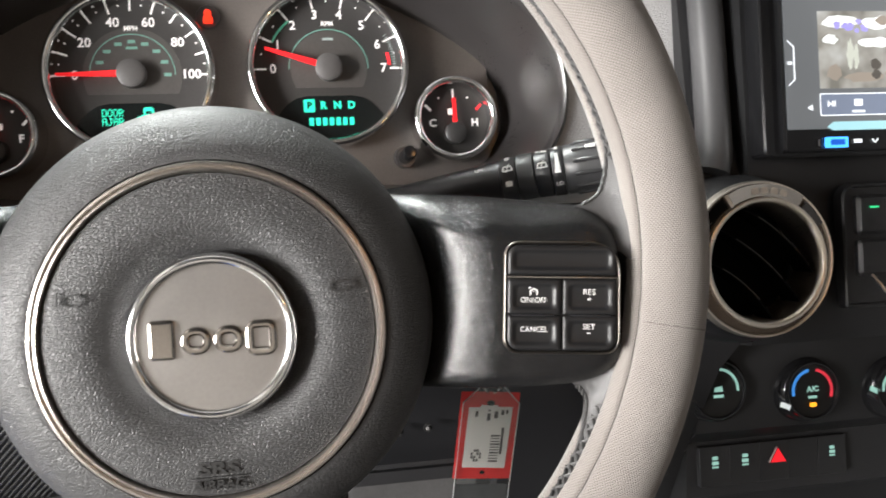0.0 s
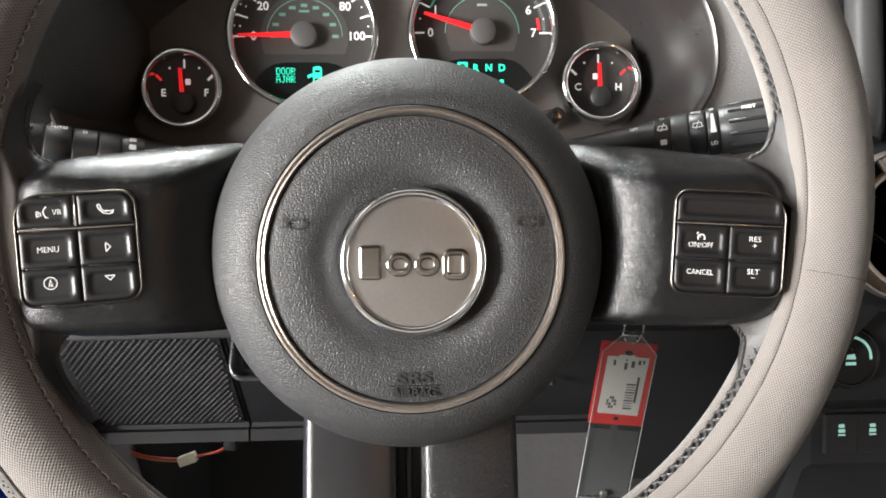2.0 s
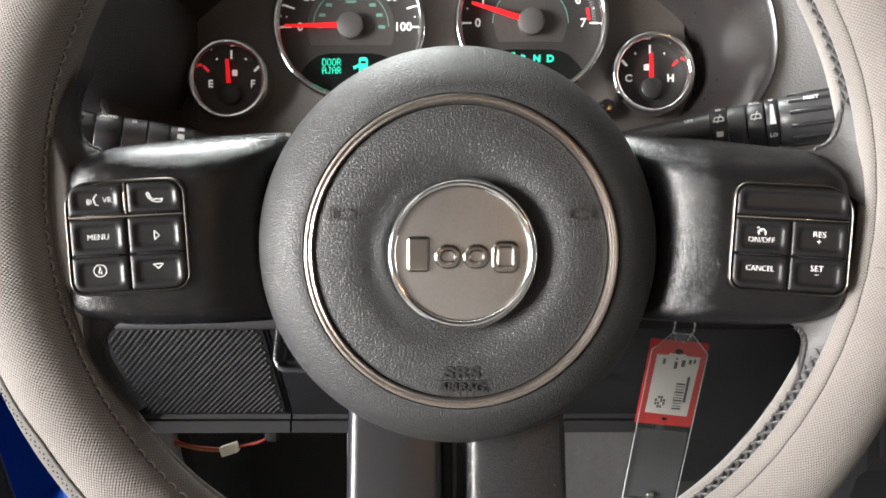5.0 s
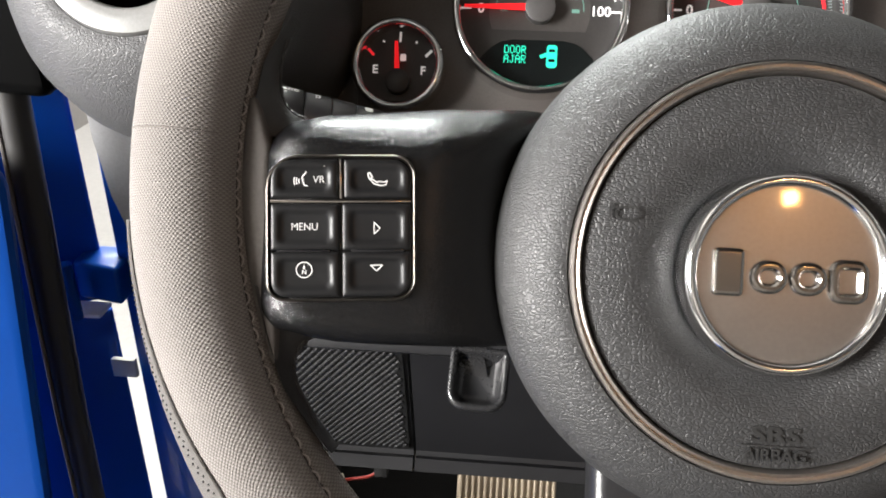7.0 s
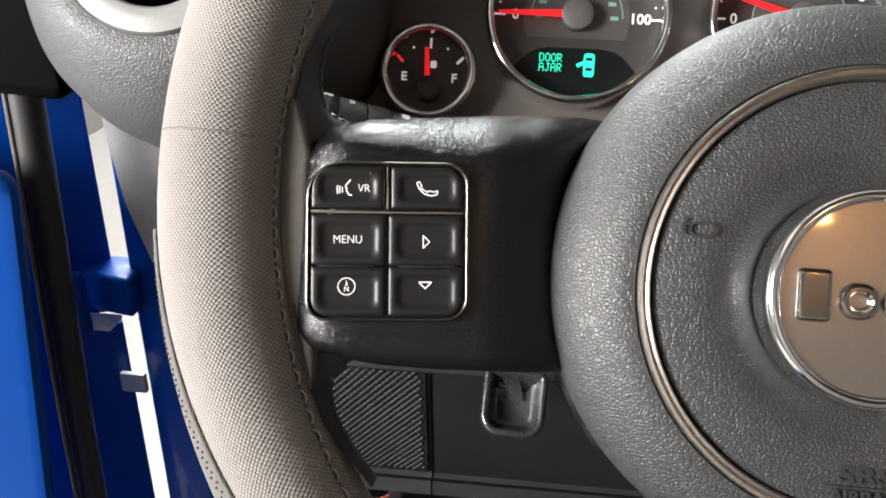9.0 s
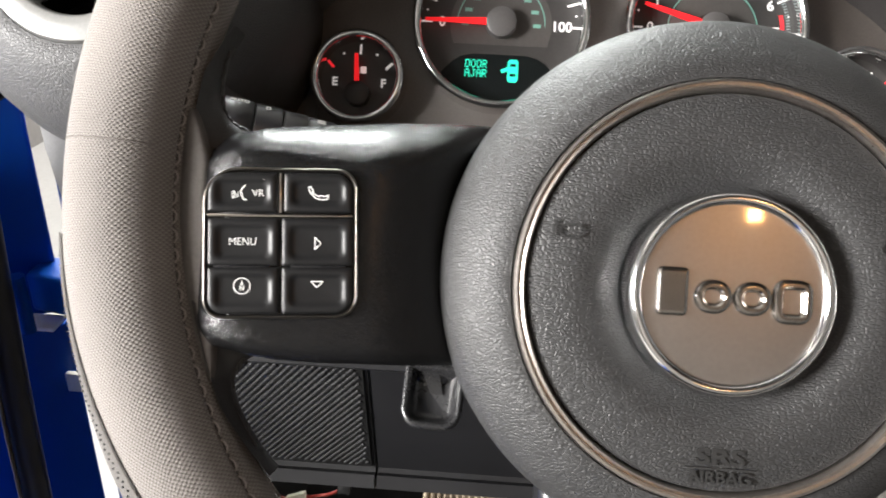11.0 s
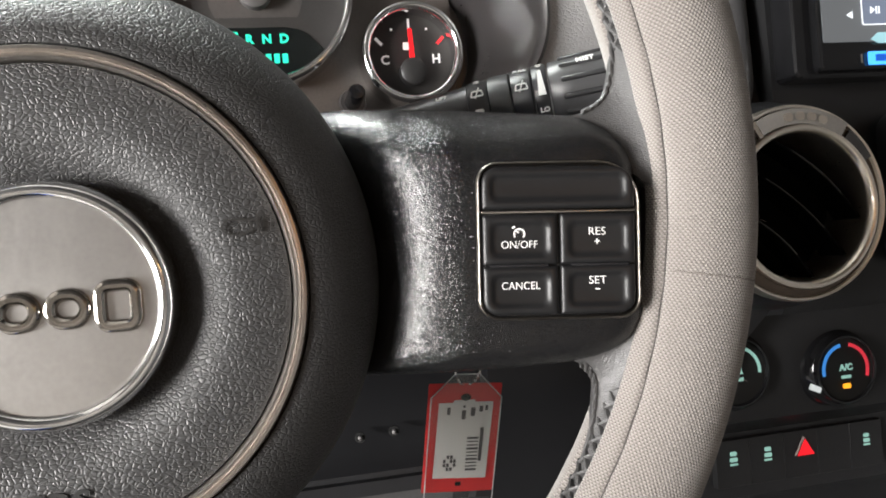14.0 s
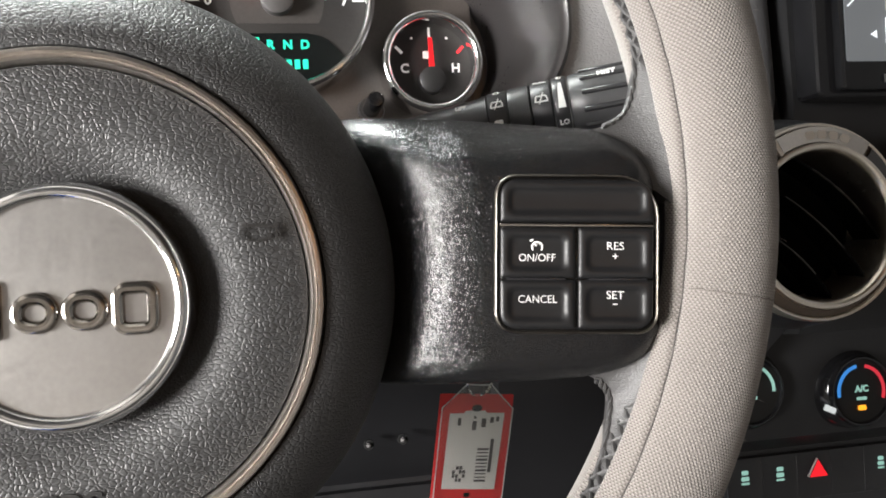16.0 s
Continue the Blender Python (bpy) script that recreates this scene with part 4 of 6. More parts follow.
for u, v, w, h, rad, hole in ((-0.0180, 0.0000, 0.0094, 0.0148, 0.0016, 0), (-0.0059, -0.0010, 0.0114, 0.0104, 0.0051, 1), (0.0058, -0.0010, 0.0114, 0.0104, 0.0051, 1), (0.0177, -0.0012, 0.0118, 0.0136, 0.0040, 1)):
    steps = [(0, 0), (0.0001, 0.0008), (0.0004, 0.0014), (0.0009, 0.0017), (0.0013, 0.00180), (0.0015, 0.0018), (0.0017, 0.0018)]
    if hole:
        loops = [[(u + a, v + b, z) for a, b in rrect(w, h, (rad,) * 4, i)] for i, z in steps + [(0.0023, 0.0018), (0.0029, 0.0012), (0.0032, 0.0006), (0.0033, 0.0)]]
        shape = loft(loops)
    else:
        shape = pillow(w, h, (rad,) * 4, steps, u, v)
    part("raised_shape", moved(shape, facing(EX, EY, EZ)), LETTER, emblem, "plain raised chrome shape", sharp=18)


def horn_mark(s):
    """A small moulded horn: the bell's edge, a straight tube and an oval loop under it."""
    loop = [(-0.0008 + 0.0038 * math.cos(radians(a)), -0.0003 + 0.0021 * math.sin(radians(a))) for a in range(0, 361, 20)]
    return moved(join(bar(0.0046, -0.0022, 0.0046, 0.0030, 0.0006, 0.0005), bar(0.0046, 0.0013, -0.0040, 0.0017, 0.0005, 0.0005), polyline(loop, 0.0005, 0.0004)), Matrix.Diagonal((s, 1, 1, 1)))


GLAZE = mat("smooth_moulded_vinyl", (0.021, 0.021, 0.021), 0.36)
part("horn_symbol", moved(horn_mark(-1), facing(-0.0490, 0.0006, 0.0176, rz=-4)), GLAZE, wheel, "moulded horn symbol")
part("horn_symbol", moved(horn_mark(1), facing(0.0490, 0.0006, 0.0176, rz=4)), GLAZE, wheel, "moulded horn symbol")
part("airbag_lettering", moved(join(moved(text("SRS", 0.0066, 0.0006, 0.0002), Matrix.Translation((0, 0.0032, 0)) @ Matrix.Diagonal((1.5, 1, 1, 1))), moved(text("AIRBAG", 0.0052, 0.0006, 0.0001), Matrix.Translation((0, -0.0030, 0)) @ Matrix.Diagonal((1.05, 1, 1, 1))), bar(-0.0105, -0.0001, 0.0105, -0.0001, 0.0004, 0.0005)), facing(0.0002, 0.0011, -0.0518)), GLAZE, wheel, "moulded black lettering")


def spoke_section(x, y0, zt, zb, r, deep, rt=0.0, bow=0.0):
    rt = rt or r
    k = rt / 0.0141
    pts = [(y0 + deep, zt - 0.004), (y0 + 0.0165 * k + 0.005, zt - 0.0008), (y0 + 0.0165 * k, zt)]
    # a broad soft chamfer along the top: its lean to the driver, step by step
    for lean, step in ((80, 0.003), (64, 0.004), (57, 0.004), (50, 0.004), (42, 0.003), (25, 0.003), (10, 0.002)):
        y, z = pts[-1]
        pts.append((y - k * step * math.sin(radians(lean)), z - k * step * math.cos(radians(lean))))
    for k in range(1, 8):
        s = k / 8
        pts.append((y0 - 0.0006 * math.sin(math.pi * s), zt - rt + (zb + r + rt - zt) * s))
    for k in range(6):
        a = radians(180 + 90 * k / 5)
        pts.append((y0 + r + r * math.cos(a), zb + r + r * math.sin(a)))
    pts += [(y0 + deep * 0.5, zb + 0.0012), (y0 + deep, zb + 0.004)]
    zm, half = (zt + zb) / 2, (zt - zb) / 2
    return [(x - bow * ((z - zm) / half) ** 2, y, z) for y, z in pts]


def spoke_mesh(side, lift):
    """The side spoke: a steep bend beside the hub that flattens out under the switch pad, then a rounded end."""
    xs, y, rows = [0.078 + 0.002 * k for k in range(20)], 0.0090, []
    depth = {}
    for x in reversed(xs):
        lean = 70 - 22 * (x - 0.078) / 0.0130 if x < 0.0910 else 48 - 25 * (x - 0.0910) / 0.0165 if x < 0.1075 else 23 - 14 * min(1, (x - 0.1075) / 0.0065)
        depth[x] = y
        y += 0.002 * math.tan(radians(lean))
    for x in xs:
        s = (x - 0.078) / 0.038
        rows.append((x, depth[x], 0.0530 + lift - 0.0050 * s, -0.0302, 0.008, 0.012 + 0.008 * min(1, s * 1.6), 0.011 * max(0.0, 1 - s * 1.05)))
    y1 = depth[xs[-1]]
    rows += [(x, y1 + dy, zt + lift, zb, r, rt, 0) for x, dy, zt, zb, r, rt in (
        (0.1200, -0.0008, 0.0474, -0.0303, 0.0078, 0.0200), (0.1260, -0.0017, 0.0465, -0.0303, 0.0076, 0.0190), (0.1400, -0.0038, 0.0440, -0.0300, 0.0076, 0.0150), (0.1480, -0.0050, 0.0424, -0.0290, 0.0076, 0.0120), (0.1530, -0.0056, 0.0408, -0.0278, 0.008, 0.0115),
        (0.1580, -0.0054, 0.0384, -0.0262, 0.009, 0.0110), (0.1625, -0.0034, 0.0350, -0.0240, 0.010, 0.0105), (0.1660, 0.0010, 0.0310, -0.0212, 0.010, 0.0100), (0.1690, 0.0066, 0.0262, -0.0176, 0.009, 0.0090), (0.1712, 0.0140, 0.0210, -0.0130, 0.008, 0.0080))]
    if side < 0:
        # on the door side the end runs in under the flap of the cloth
        rows = [r for r in rows if r[0] < 0.155] + [(x, y, zt + lift, zb, r, rt, 0) for x, y, zt, zb, r, rt in (
            (0.1600, 0.0042, 0.0394, -0.0270, 0.0080, 0.0112), (0.1650, 0.0085, 0.0372, -0.0255, 0.0080, 0.0108), (0.1700, 0.0140, 0.0345, -0.0236, 0.0080, 0.0100), (0.1770, 0.0200, 0.0310, -0.0215, 0.0080, 0.0090))]
    bm = loft([spoke_section(x, y, zt, zb, r, 0.030, rt, bow) for x, y, zt, zb, r, rt, bow in rows], cap0=True, cap1=True)
    return moved(bm, Matrix.Diagonal((side, 1, 1, 1)))


WING_TOP = [(0.1440, 0.0440), (0.1505, 0.0450), (0.1560, 0.0468), (0.1602, 0.0503), (0.1624, 0.0560), (0.1625, 0.0635), (0.1611, 0.0711)]
WING_LOW = [(0.1400, -0.0290), (0.1445, -0.0308), (0.1476, -0.0332), (0.1498, -0.0375), (0.1490, -0.0440), (0.1462, -0.0500), (0.1418, -0.0582)]


def wing_edge(edge):
    return smooth_line([(x, 0.0150, z) for x, z in edge], 6)


def wing_rows(edge, z0, z1, pull=0.0, back=0.0):
    """Pairs of points: on the laced edge, and on the rim under the cloth; they meet where the flare runs out."""
    line = wing_edge(edge)
    rows = []
    for i, a in enumerate(line):
        t = i / (len(line) - 1)
        z = z0 + (z1 - z0) * t
        end = max(0.0, (t - 0.6) / 0.4)
        R = 0.1758 - 0.0030 * end
        b = Vector((RX + math.sqrt(R * R - (z - RZ) ** 2), 0.0045 + 0.0050 * end, z))
        b.y += back
        rows.append(((a + Vector((pull, back, 0))).lerp(b + Vector((0, 0.004, 0)), 0.9 * end ** 2), b))
    return rows


def wing_mesh(side, edge, z0, z1, pull=0.0, back=0.0):
    """A leather flare: from the laced concave edge to the rim, in under the cloth."""
    loops = []
    for a, b in wing_rows(edge, z0, z1, pull, back):
        ring = [a + Vector((0.001, 0.006, 0)), a + Vector((0, 0.0022, 0)), a + Vector((0.0004, 0.0004, 0))]
        for k in range(1, 9):
            s = k / 8
            ring.append(a.lerp(b, s) + Vector((0, 0.0012 * math.sin(math.pi * s), 0)))
        ring.append(b + Vector((0, 0.012, 0)))
        loops.append(ring)
    return moved(loft(loops, cap0=True, cap1=True), Matrix.Diagonal((side, 1, 1, 1)))


WINGS = [(1, WING_TOP, 0.018, 0.080, 0.0), (1, WING_LOW, -0.012, -0.068, 0.0), (-1, WING_TOP, 0.036, 0.080, 0.004, 0.006), (-1, WING_LOW, -0.012, -0.068, 0.006, 0.004)]
for side in (-1, 1):
    part("side_spoke", spoke_mesh(side, 0.0042 if side < 0 else 0.0028), SPOKE, wheel, "satin black plastic spoke", sharp=60)
for wing in WINGS:
    part("spoke_wing", wing_mesh(*wing), LEATHER, wheel, "black leather flare where the spoke meets the rim", sharp=60)

# lower spoke: two plates with a slot between them
for x0, x1, lab in ((-0.0512, -0.0075, "satin black lower spoke plate"), (0.0030, 0.0484, "glossy black lower spoke plate with painted sparkle specks")):
    w = x1 - x0
    rows = []
    for z, y in ((-0.060, 0.032), (-0.080, 0.026), (-0.105, 0.021), (-0.130, 0.016), (-0.152, 0.012), (-0.170, 0.012)):
        u = [(x0, y + 0.016), (x0 + 0.0004, y + 0.0050), (x0 + 0.0013, y + 0.0026), (x0 + 0.0026, y + 0.0012), (x0 + 0.0040, y + 0.0003), (x0 + 0.0060, y), ((x0 + x1) / 2, y - 0.0008), (x1 - 0.004, y), (x1 - 0.0014, y + 0.0012), (x1 - 0.0004, y + 0.004), (x1, y + 0.016)]
        rows.append([(a, b, z) for a, b in u])
    # the right plate's dense pale specks paint the sparkle of its grain
    part("lower_spoke_plate", loft(rows, cap0=True, cap1=True), mat("satin_black_plate", (0.014, 0.014, 0.015), 0.34, grain="noise", scale=1800, bump=0.00004, var=0.2) if x0 < 0 else mat("sparkle_painted_gloss_black", (0.016, 0.016, 0.017), 0.20, grain="pebble", scale=1150, bump=0.000060, flecks=0.5), wheel, lab, sharp=50)
part("lower_spoke_slot", box((-0.00225, 0.040, -0.115), (0.014, 0.012, 0.11), 0.001), DEEP, wheel)
part("lower_spoke_bead", box((-0.0022, 0.036, -0.115), (0.0030, 0.010, 0.11), 0.0012), SPOKE, wheel)

# switch pads on the side spokes


PAD_AT = {1: facing(0.1379, 0.0046, 0.0069, rz=-9.3, roll=-3.4) @ Matrix.Diagonal((1.0, 0.972, 1, 1)), -1: facing(-0.1388, 0.0046, 0.0080, rz=7.5, roll=3.4) @ Matrix.Diagonal((1.015, 1.005, 1, 1))}


def pad(side, layout):
    M = PAD_AT[side]
    w, h = 0.0478, 0.0474
    radii = (0.0125, 0.0062, 0.0062, 0.0062) if side > 0 else (0.0070, 0.0110, 0.0062, 0.0070)
    frame_bm = loft([[(u, v, z) for u, v in rrect(w, h, radii, i)] for i, z in ((0, -0.003), (0, 0.0002), (0.0002, 0.0007), (0.0006, 0.0009), (0.0010, 0.0006), (0.0012, -0.0016))])
    p = part("switch_pad", moved(frame_bm, M), DARKCHROME, wheel, "chrome-framed switch pad", sharp=60)
    part("pad_base", moved(pillow(w - 0.002, h - 0.002, radii, [(0, -0.003), (0.0002, -0.0012)]), M), DEEP, p)
    part("divider", moved(moved(box((0, 0, 0), (w - 0.0028, 0.0011, 0.0022), 0.0004), Matrix.Translation((0, 0.0087, -0.0002))), M), LETTER, p, "chrome divider bar")
    for (u0, u1, v0, v1, rad) in layout:
        cu, cv, bw, bh = (u0 + u1) / 2, (v0 + v1) / 2, u1 - u0, v1 - v0
        part("button", moved(pillow(bw, bh, rad, [(0, -0.0018), (0, 0.0004), (0.0004, 0.0009), (0.0016, 0.0010, 0.0026), (0.0022, 0.0009, 0.0024), (0.0028, 0.0005, 0.0022), (0.0034, 0.0002, 0.0019), (0.0042, 0.0001, 0.0015)], cu, cv), M), BUTTON, p, sharp=60)

    def mark(bm, u, v, z=0.00012):
        part("legend", moved(moved(bm, Matrix.Translation((u, v, z))), M), INK, p, "white printed legend")
    for u in (-0.0118, 0.0118):
        part("rocker_lip", moved(moved(box((0, 0, 0), (0.0172, 0.0010, 0.0012), 0.0004), Matrix.Translation((u, -0.0073, 0.0008))), M), GLOSS, p, "glossy rocker edge")
    return p, mark


s1 = (0.0008,) * 4
E_ = 0.0222
right, rmark = pad(1, [(-E_, E_, 0.0095, 0.0221, (0.0108, 0.0045, 0.0006, 0.0006)), (-E_, -0.0004, -0.0072, 0.0079, s1), (0.0004, E_, -0.0072, 0.0079, s1),
                       (-E_, -0.0004, -0.0221, -0.0075, (0.0006, 0.0006, 0.0046, 0.0006)), (0.0004, E_, -0.0221, -0.0075, (0.0006, 0.0006, 0.0006, 0.0046))])
rmark(moved(text("ON/OFF", 0.0034, 0.0002, -0.00004), Matrix.Diagonal((0.87, 0.96, 1, 1))), -0.0115, -0.0012)
rmark(join(arc_strip(0.0013, 0.0017, -40, 220, 0.0002, 20), bar(-0.0002, 0.0003, -0.0011, 0.0012, 0.0004, 0.0002), bar(-0.0020, 0.0018, -0.0012, 0.0022, 0.0005, 0.0002), *[bar(0.0010 * math.cos(radians(a)), 0.0010 * math.sin(radians(a)), 0.0013 * math.cos(radians(a)), 0.0013 * math.sin(radians(a)), 0.0002, 0.0002) for a in (0, 45, 90, 180)]), -0.0115, 0.0021)
rmark(text("RES", 0.0034, 0.0002, -0.00004), 0.0112, 0.0024)
rmark(join(bar(-0.0008, 0, 0.0008, 0, 0.0003, 0.0002), bar(0, -0.0008, 0, 0.0008, 0.0003, 0.0002)), 0.0112, -0.0005)
rmark(moved(text("CANCEL", 0.0034, 0.0002, -0.00004), Matrix.Diagonal((0.87, 0.96, 1, 1))), -0.0113, -0.0135)
rmark(text("SET", 0.0034, 0.0002, -0.00004), 0.0112, -0.0122)
rmark(bar(-0.0007, 0, 0.0007, 0, 0.0003, 0.0002), 0.0112, -0.0148)

left, lmark = pad(-1, [(-E_, -0.0010, 0.0096, 0.0221, (0.0006, 0.0096, 0.0006, 0.0006)), (0.0010, E_, 0.0096, 0.0221, (0.0055, 0.0006, 0.0006, 0.0006)), (-E_, -0.0004, -0.0072, 0.0079, s1), (0.0004, E_, -0.0072, 0.0079, s1),
                       (-E_, -0.0004, -0.0221, -0.0075, (0.0006, 0.0006, 0.0046, 0.0006)), (0.0004, E_, -0.0221, -0.0075, (0.0006, 0.0006, 0.0006, 0.0052))])
part("divider", moved(moved(box((0, 0, 0), (0.0010, 0.0128, 0.0022), 0.0004), Matrix.Translation((0, 0.0158, -0.0002))), PAD_AT[-1]), LETTER, left, "chrome divider bar")
lmark(moved(text("VR", 0.0034, 0.0002, -0.00004), Matrix.Diagonal((0.9, 0.96, 1, 1))), -0.0070, 0.0156)
lmark(join(polyline([(0.0006, 0.0024), (-0.0004, 0.0012), (-0.0010, 0.0002), (-0.0004, -0.0001), (-0.0007, -0.0008), (-0.0003, -0.0012), (-0.0001, -0.0020), (0.0010, -0.0022)], 0.00035, 0.0002), arc_strip(0.0013, 0.0016, 150, 210, 0.0002, 8, -0.0004, -0.0006), arc_strip(0.0021, 0.0024, 152, 208, 0.0002, 8, -0.0004, -0.0006), arc_strip(0.0028, 0.0031, 155, 205, 0.0002, 8, -0.0004, -0.0006)), -0.0115, 0.0158)
lmark(polyline([(-0.0031, 0.0019), (-0.0024, 0.0022), (-0.0016, 0.0009), (-0.0021, 0.0004), (0.0, -0.0010), (0.0006, -0.0005), (0.0020, -0.0009), (0.0031, -0.0004), (0.0028, -0.0016), (0.0012, -0.0020), (-0.0010, -0.0014), (-0.0026, 0.0003), (-0.0031, 0.0019)], 0.00032, 0.0002), 0.0116, 0.0157)
lmark(moved(text("MENU", 0.0036, 0.0002, -0.00004), Matrix.Diagonal((0.87, 0.96, 1, 1))), -0.0116, 0.0004)
lmark(polyline([(-0.0009, 0.0019), (-0.0009, -0.0019), (0.0010, 0), (-0.0009, 0.0019)], 0.00032, 0.0002), 0.0114, 0.0)
lmark(polyline([(-0.0019, 0.0010), (0.0019, 0.0010), (0, -0.0009), (-0.0019, 0.0010)], 0.00032, 0.0002), 0.0112, -0.0130)
lmark(join(polyline([(0.0025 * math.cos(radians(a)), 0.0025 * math.sin(radians(a))) for a in range(0, 361, 15)], 0.0003, 0.0002), moved(text("N", 0.0020, 0.0002, 0.00003), Matrix.Translation((0, -0.0008, 0))), flat([(-0.0004, 0.0002), (0.0004, 0.0002), (0, 0.0019)], 0.0002)), -0.0118, -0.0134)

# ---- the cover on the rim ----
cover = thing("steering_wheel_cover", (0, 0.03, 0), "grey woven cloth cover laced round the steering wheel rim", "wheel cover")


def turned(a):
    """How far the sewn front edge is drawn round the rim: more on the door side, less at the bottom."""
    a = radians(a)
    return 3.0 + 9.5 * (1 - math.cos(a)) + 8.0 * math.sin(a)


def drawn_edge(a, phi):
    door = 0.5 * (1 - math.cos(radians(a)))
    if phi < -150:
        return phi + 24 * door * (-150 - phi) / 33
    if phi > 141:
        phi = 141 + (phi - 141) * (1 + 1.1 * door)
    return phi if phi < 100 else phi + turned(a) * min(1.0, (phi - 100) / 32)


part("cloth", shell([(-183, 0.0186), (-182, 0.0200)] + [(-180 + k * 9.55, RMIN) for k in range(33)] + [(131.0, RMIN), (133.6, RMIN - 0.0005), (136.0, RMIN - 0.0013), (138.4, RMIN - 0.0005), (141.0, RMIN)] + [(-180 + k * 9.55, RMIN) for k in (34, 35)] + [(156.6, 0.0200), (157.6, 0.0186)], nu=288, skew=drawn_edge), CLOTH, cover, "grey woven cloth", sharp=60)


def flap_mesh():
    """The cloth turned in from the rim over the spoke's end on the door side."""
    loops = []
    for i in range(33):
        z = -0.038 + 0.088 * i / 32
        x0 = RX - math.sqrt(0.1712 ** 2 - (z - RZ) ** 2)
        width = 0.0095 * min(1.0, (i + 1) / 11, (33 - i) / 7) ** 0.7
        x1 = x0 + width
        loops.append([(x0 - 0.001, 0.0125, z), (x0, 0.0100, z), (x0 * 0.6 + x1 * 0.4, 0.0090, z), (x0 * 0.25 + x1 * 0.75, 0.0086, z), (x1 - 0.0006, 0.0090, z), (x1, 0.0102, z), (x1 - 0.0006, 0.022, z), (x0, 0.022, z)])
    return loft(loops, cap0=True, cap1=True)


# Cover cloth in a darker colour that paints the shade on the flap.
part("cloth_flap", flap_mesh(), mat("shaded_cover_cloth", (0.105, 0.094, 0.086), 0.85, grain="noise", scale=1500, bump=0.00015, var=0.25), cover, "cloth flap turned in, coloured dark for its shade", sharp=60)


def band_edge(a, phi):
    """The leather band's front edge comes further into view lower down the rim."""
    return phi + (18.0 + min(30.0, 1.5 * (a - 192)) if phi > -30 else 0)


part("perforated_band", shell([(-64, 0.0209), (-62, RMIN + 0.0012)] + [(-60 + k * 10, RMIN + 0.0012) for k in range(7)] + [(14, RMIN + 0.0012), (17, RMIN + 0.0009), (18, 0.0207)], 186, 262, 110, band_edge), PERF, cover, "smooth grey perforated leather band")
holes = []
for i in range(82):
    for j, phi in enumerate((11, 6)):
        a = 188 + i * 0.9 + 0.45 * j
        b = bmesh.new()
        bmesh.ops.create_icosphere(b, subdivisions=1, radius=0.00045)
        holes.append(moved(b, Matrix.Translation(on_rim(a, band_edge(a, phi), RMIN + 0.0012))))
tagged(part("perforations", join(*holes), DEEP, cover), kind="stuff")
stitches = []
for i in range(76):
    a = 100 + i * 2.1
    stitches.append(tube([on_rim(a + d * 0.53, 136.0 + turned(a) + (0.6 if d in (1, 2) else -0.4), RMIN - (-0.0001 if d in (1, 2) else 0.0012)) for d in range(4)], 0.00036, 6))
tagged(part("stitching", join(*stitches), SEWING, cover, "pale grey seam stitching"), kind="stuff")
part("seam", tube([on_rim(a * 1.5 + 0.3 * math.sin(a * 2.1), 136.0 + turned(a * 1.5) + 0.5 * math.sin(a * 1.7), RMIN - 0.0010) for a in range(240)], 0.00024, 5, True), mat("dark_seam_thread", (0.05, 0.045, 0.042), 0.8), cover, "fine dark sewn seam")
for a in (-11.0, 177.6):
    part("cross_seam", tube([on_rim(a + 0.05 * math.sin(k * 1.9), k * 5 - 30, RMIN - 0.00012) for k in range(33)], 0.00030, 6), mat("grey_seam_cloth", (0.13, 0.115, 0.105), 0.9), cover, "sewn cross seam")
laces = []
for i in range(200):
    a = i * 360 / 200
    if a > 335 or a < 10 or 150 < a < 222:
        continue
    for a0, a1, back in ((0, 2.7, 0), (0.4, 2.3, 1)):
        line = []
        for k in range(7):
            t = k / 6
            f = drawn_edge(a + a0 + (a1 - a0) * t, 156)
            line.append(on_rim(a + a0 + (a1 - a0) * t, f + (max(177.5, f + 3) - f) * (1 - t if back else t), 0.0188 + 0.0004 * math.sin(math.pi * t)))
        laces.append(tube(line, 0.0010, 6, flat=0.5))
for side, *wing in WINGS:
    line = [a for a, b in wing_rows(*wing)][8:34]
    for shift in (0.0, math.pi):
        laces.append(tube([(side * (p.x + 0.0005 * math.sin(k * 1.1 + shift)), p.y + 0.0004 * math.cos(k * 1.1 + shift), p.z + 0.0005 * math.sin(k * 1.1 + shift)) for k, p in enumerate(line)], 0.0006, 6))
tagged(part("lacing", join(*laces), LEATHER, cover, "braided black leather lacing"), kind="stuff")

# loose fibres along the cover's outer edge on the far side
fibres = []
rnd = random.Random(7)
for i in range(110):
    a, phi = rnd.uniform(-42, 44), rnd.uniform(-25, 35)
    p = on_rim(a, phi, RMIN - 0.0002)
    out = (p - on_rim(a, phi, 0.015)).normalized()
    side_way = Vector((rnd.uniform(-1, 1), rnd.uniform(-1, 1), rnd.uniform(-1, 1)))
    n = rnd.uniform(0.0006, 0.0016)
    fibres.append(tube([p, p + out * n * 0.6 + side_way * n * 0.3, p + out * n * 0.8 + side_way * n], 0.00006, 4))
tagged(part("fibres", join(*fibres), THREAD, cover, "loose grey fibres of the cloth"), kind="stuff")

# ---- key and tag ----
tag = thing("key_tag", (0.1345, 0.122, -0.045), "red and white paper key tag in a clear plastic sleeve", "key tag")
ez = Vector((-0.1000, 0.2600, -0.9600)).normalized()
ex = Vector((0.992, 0.02, -0.12))
ex = (ex - ex.dot(ez) * ez).normalized()
TG = Matrix((ex, -ez, ex.cross(-ez))).transposed().to_4x4()
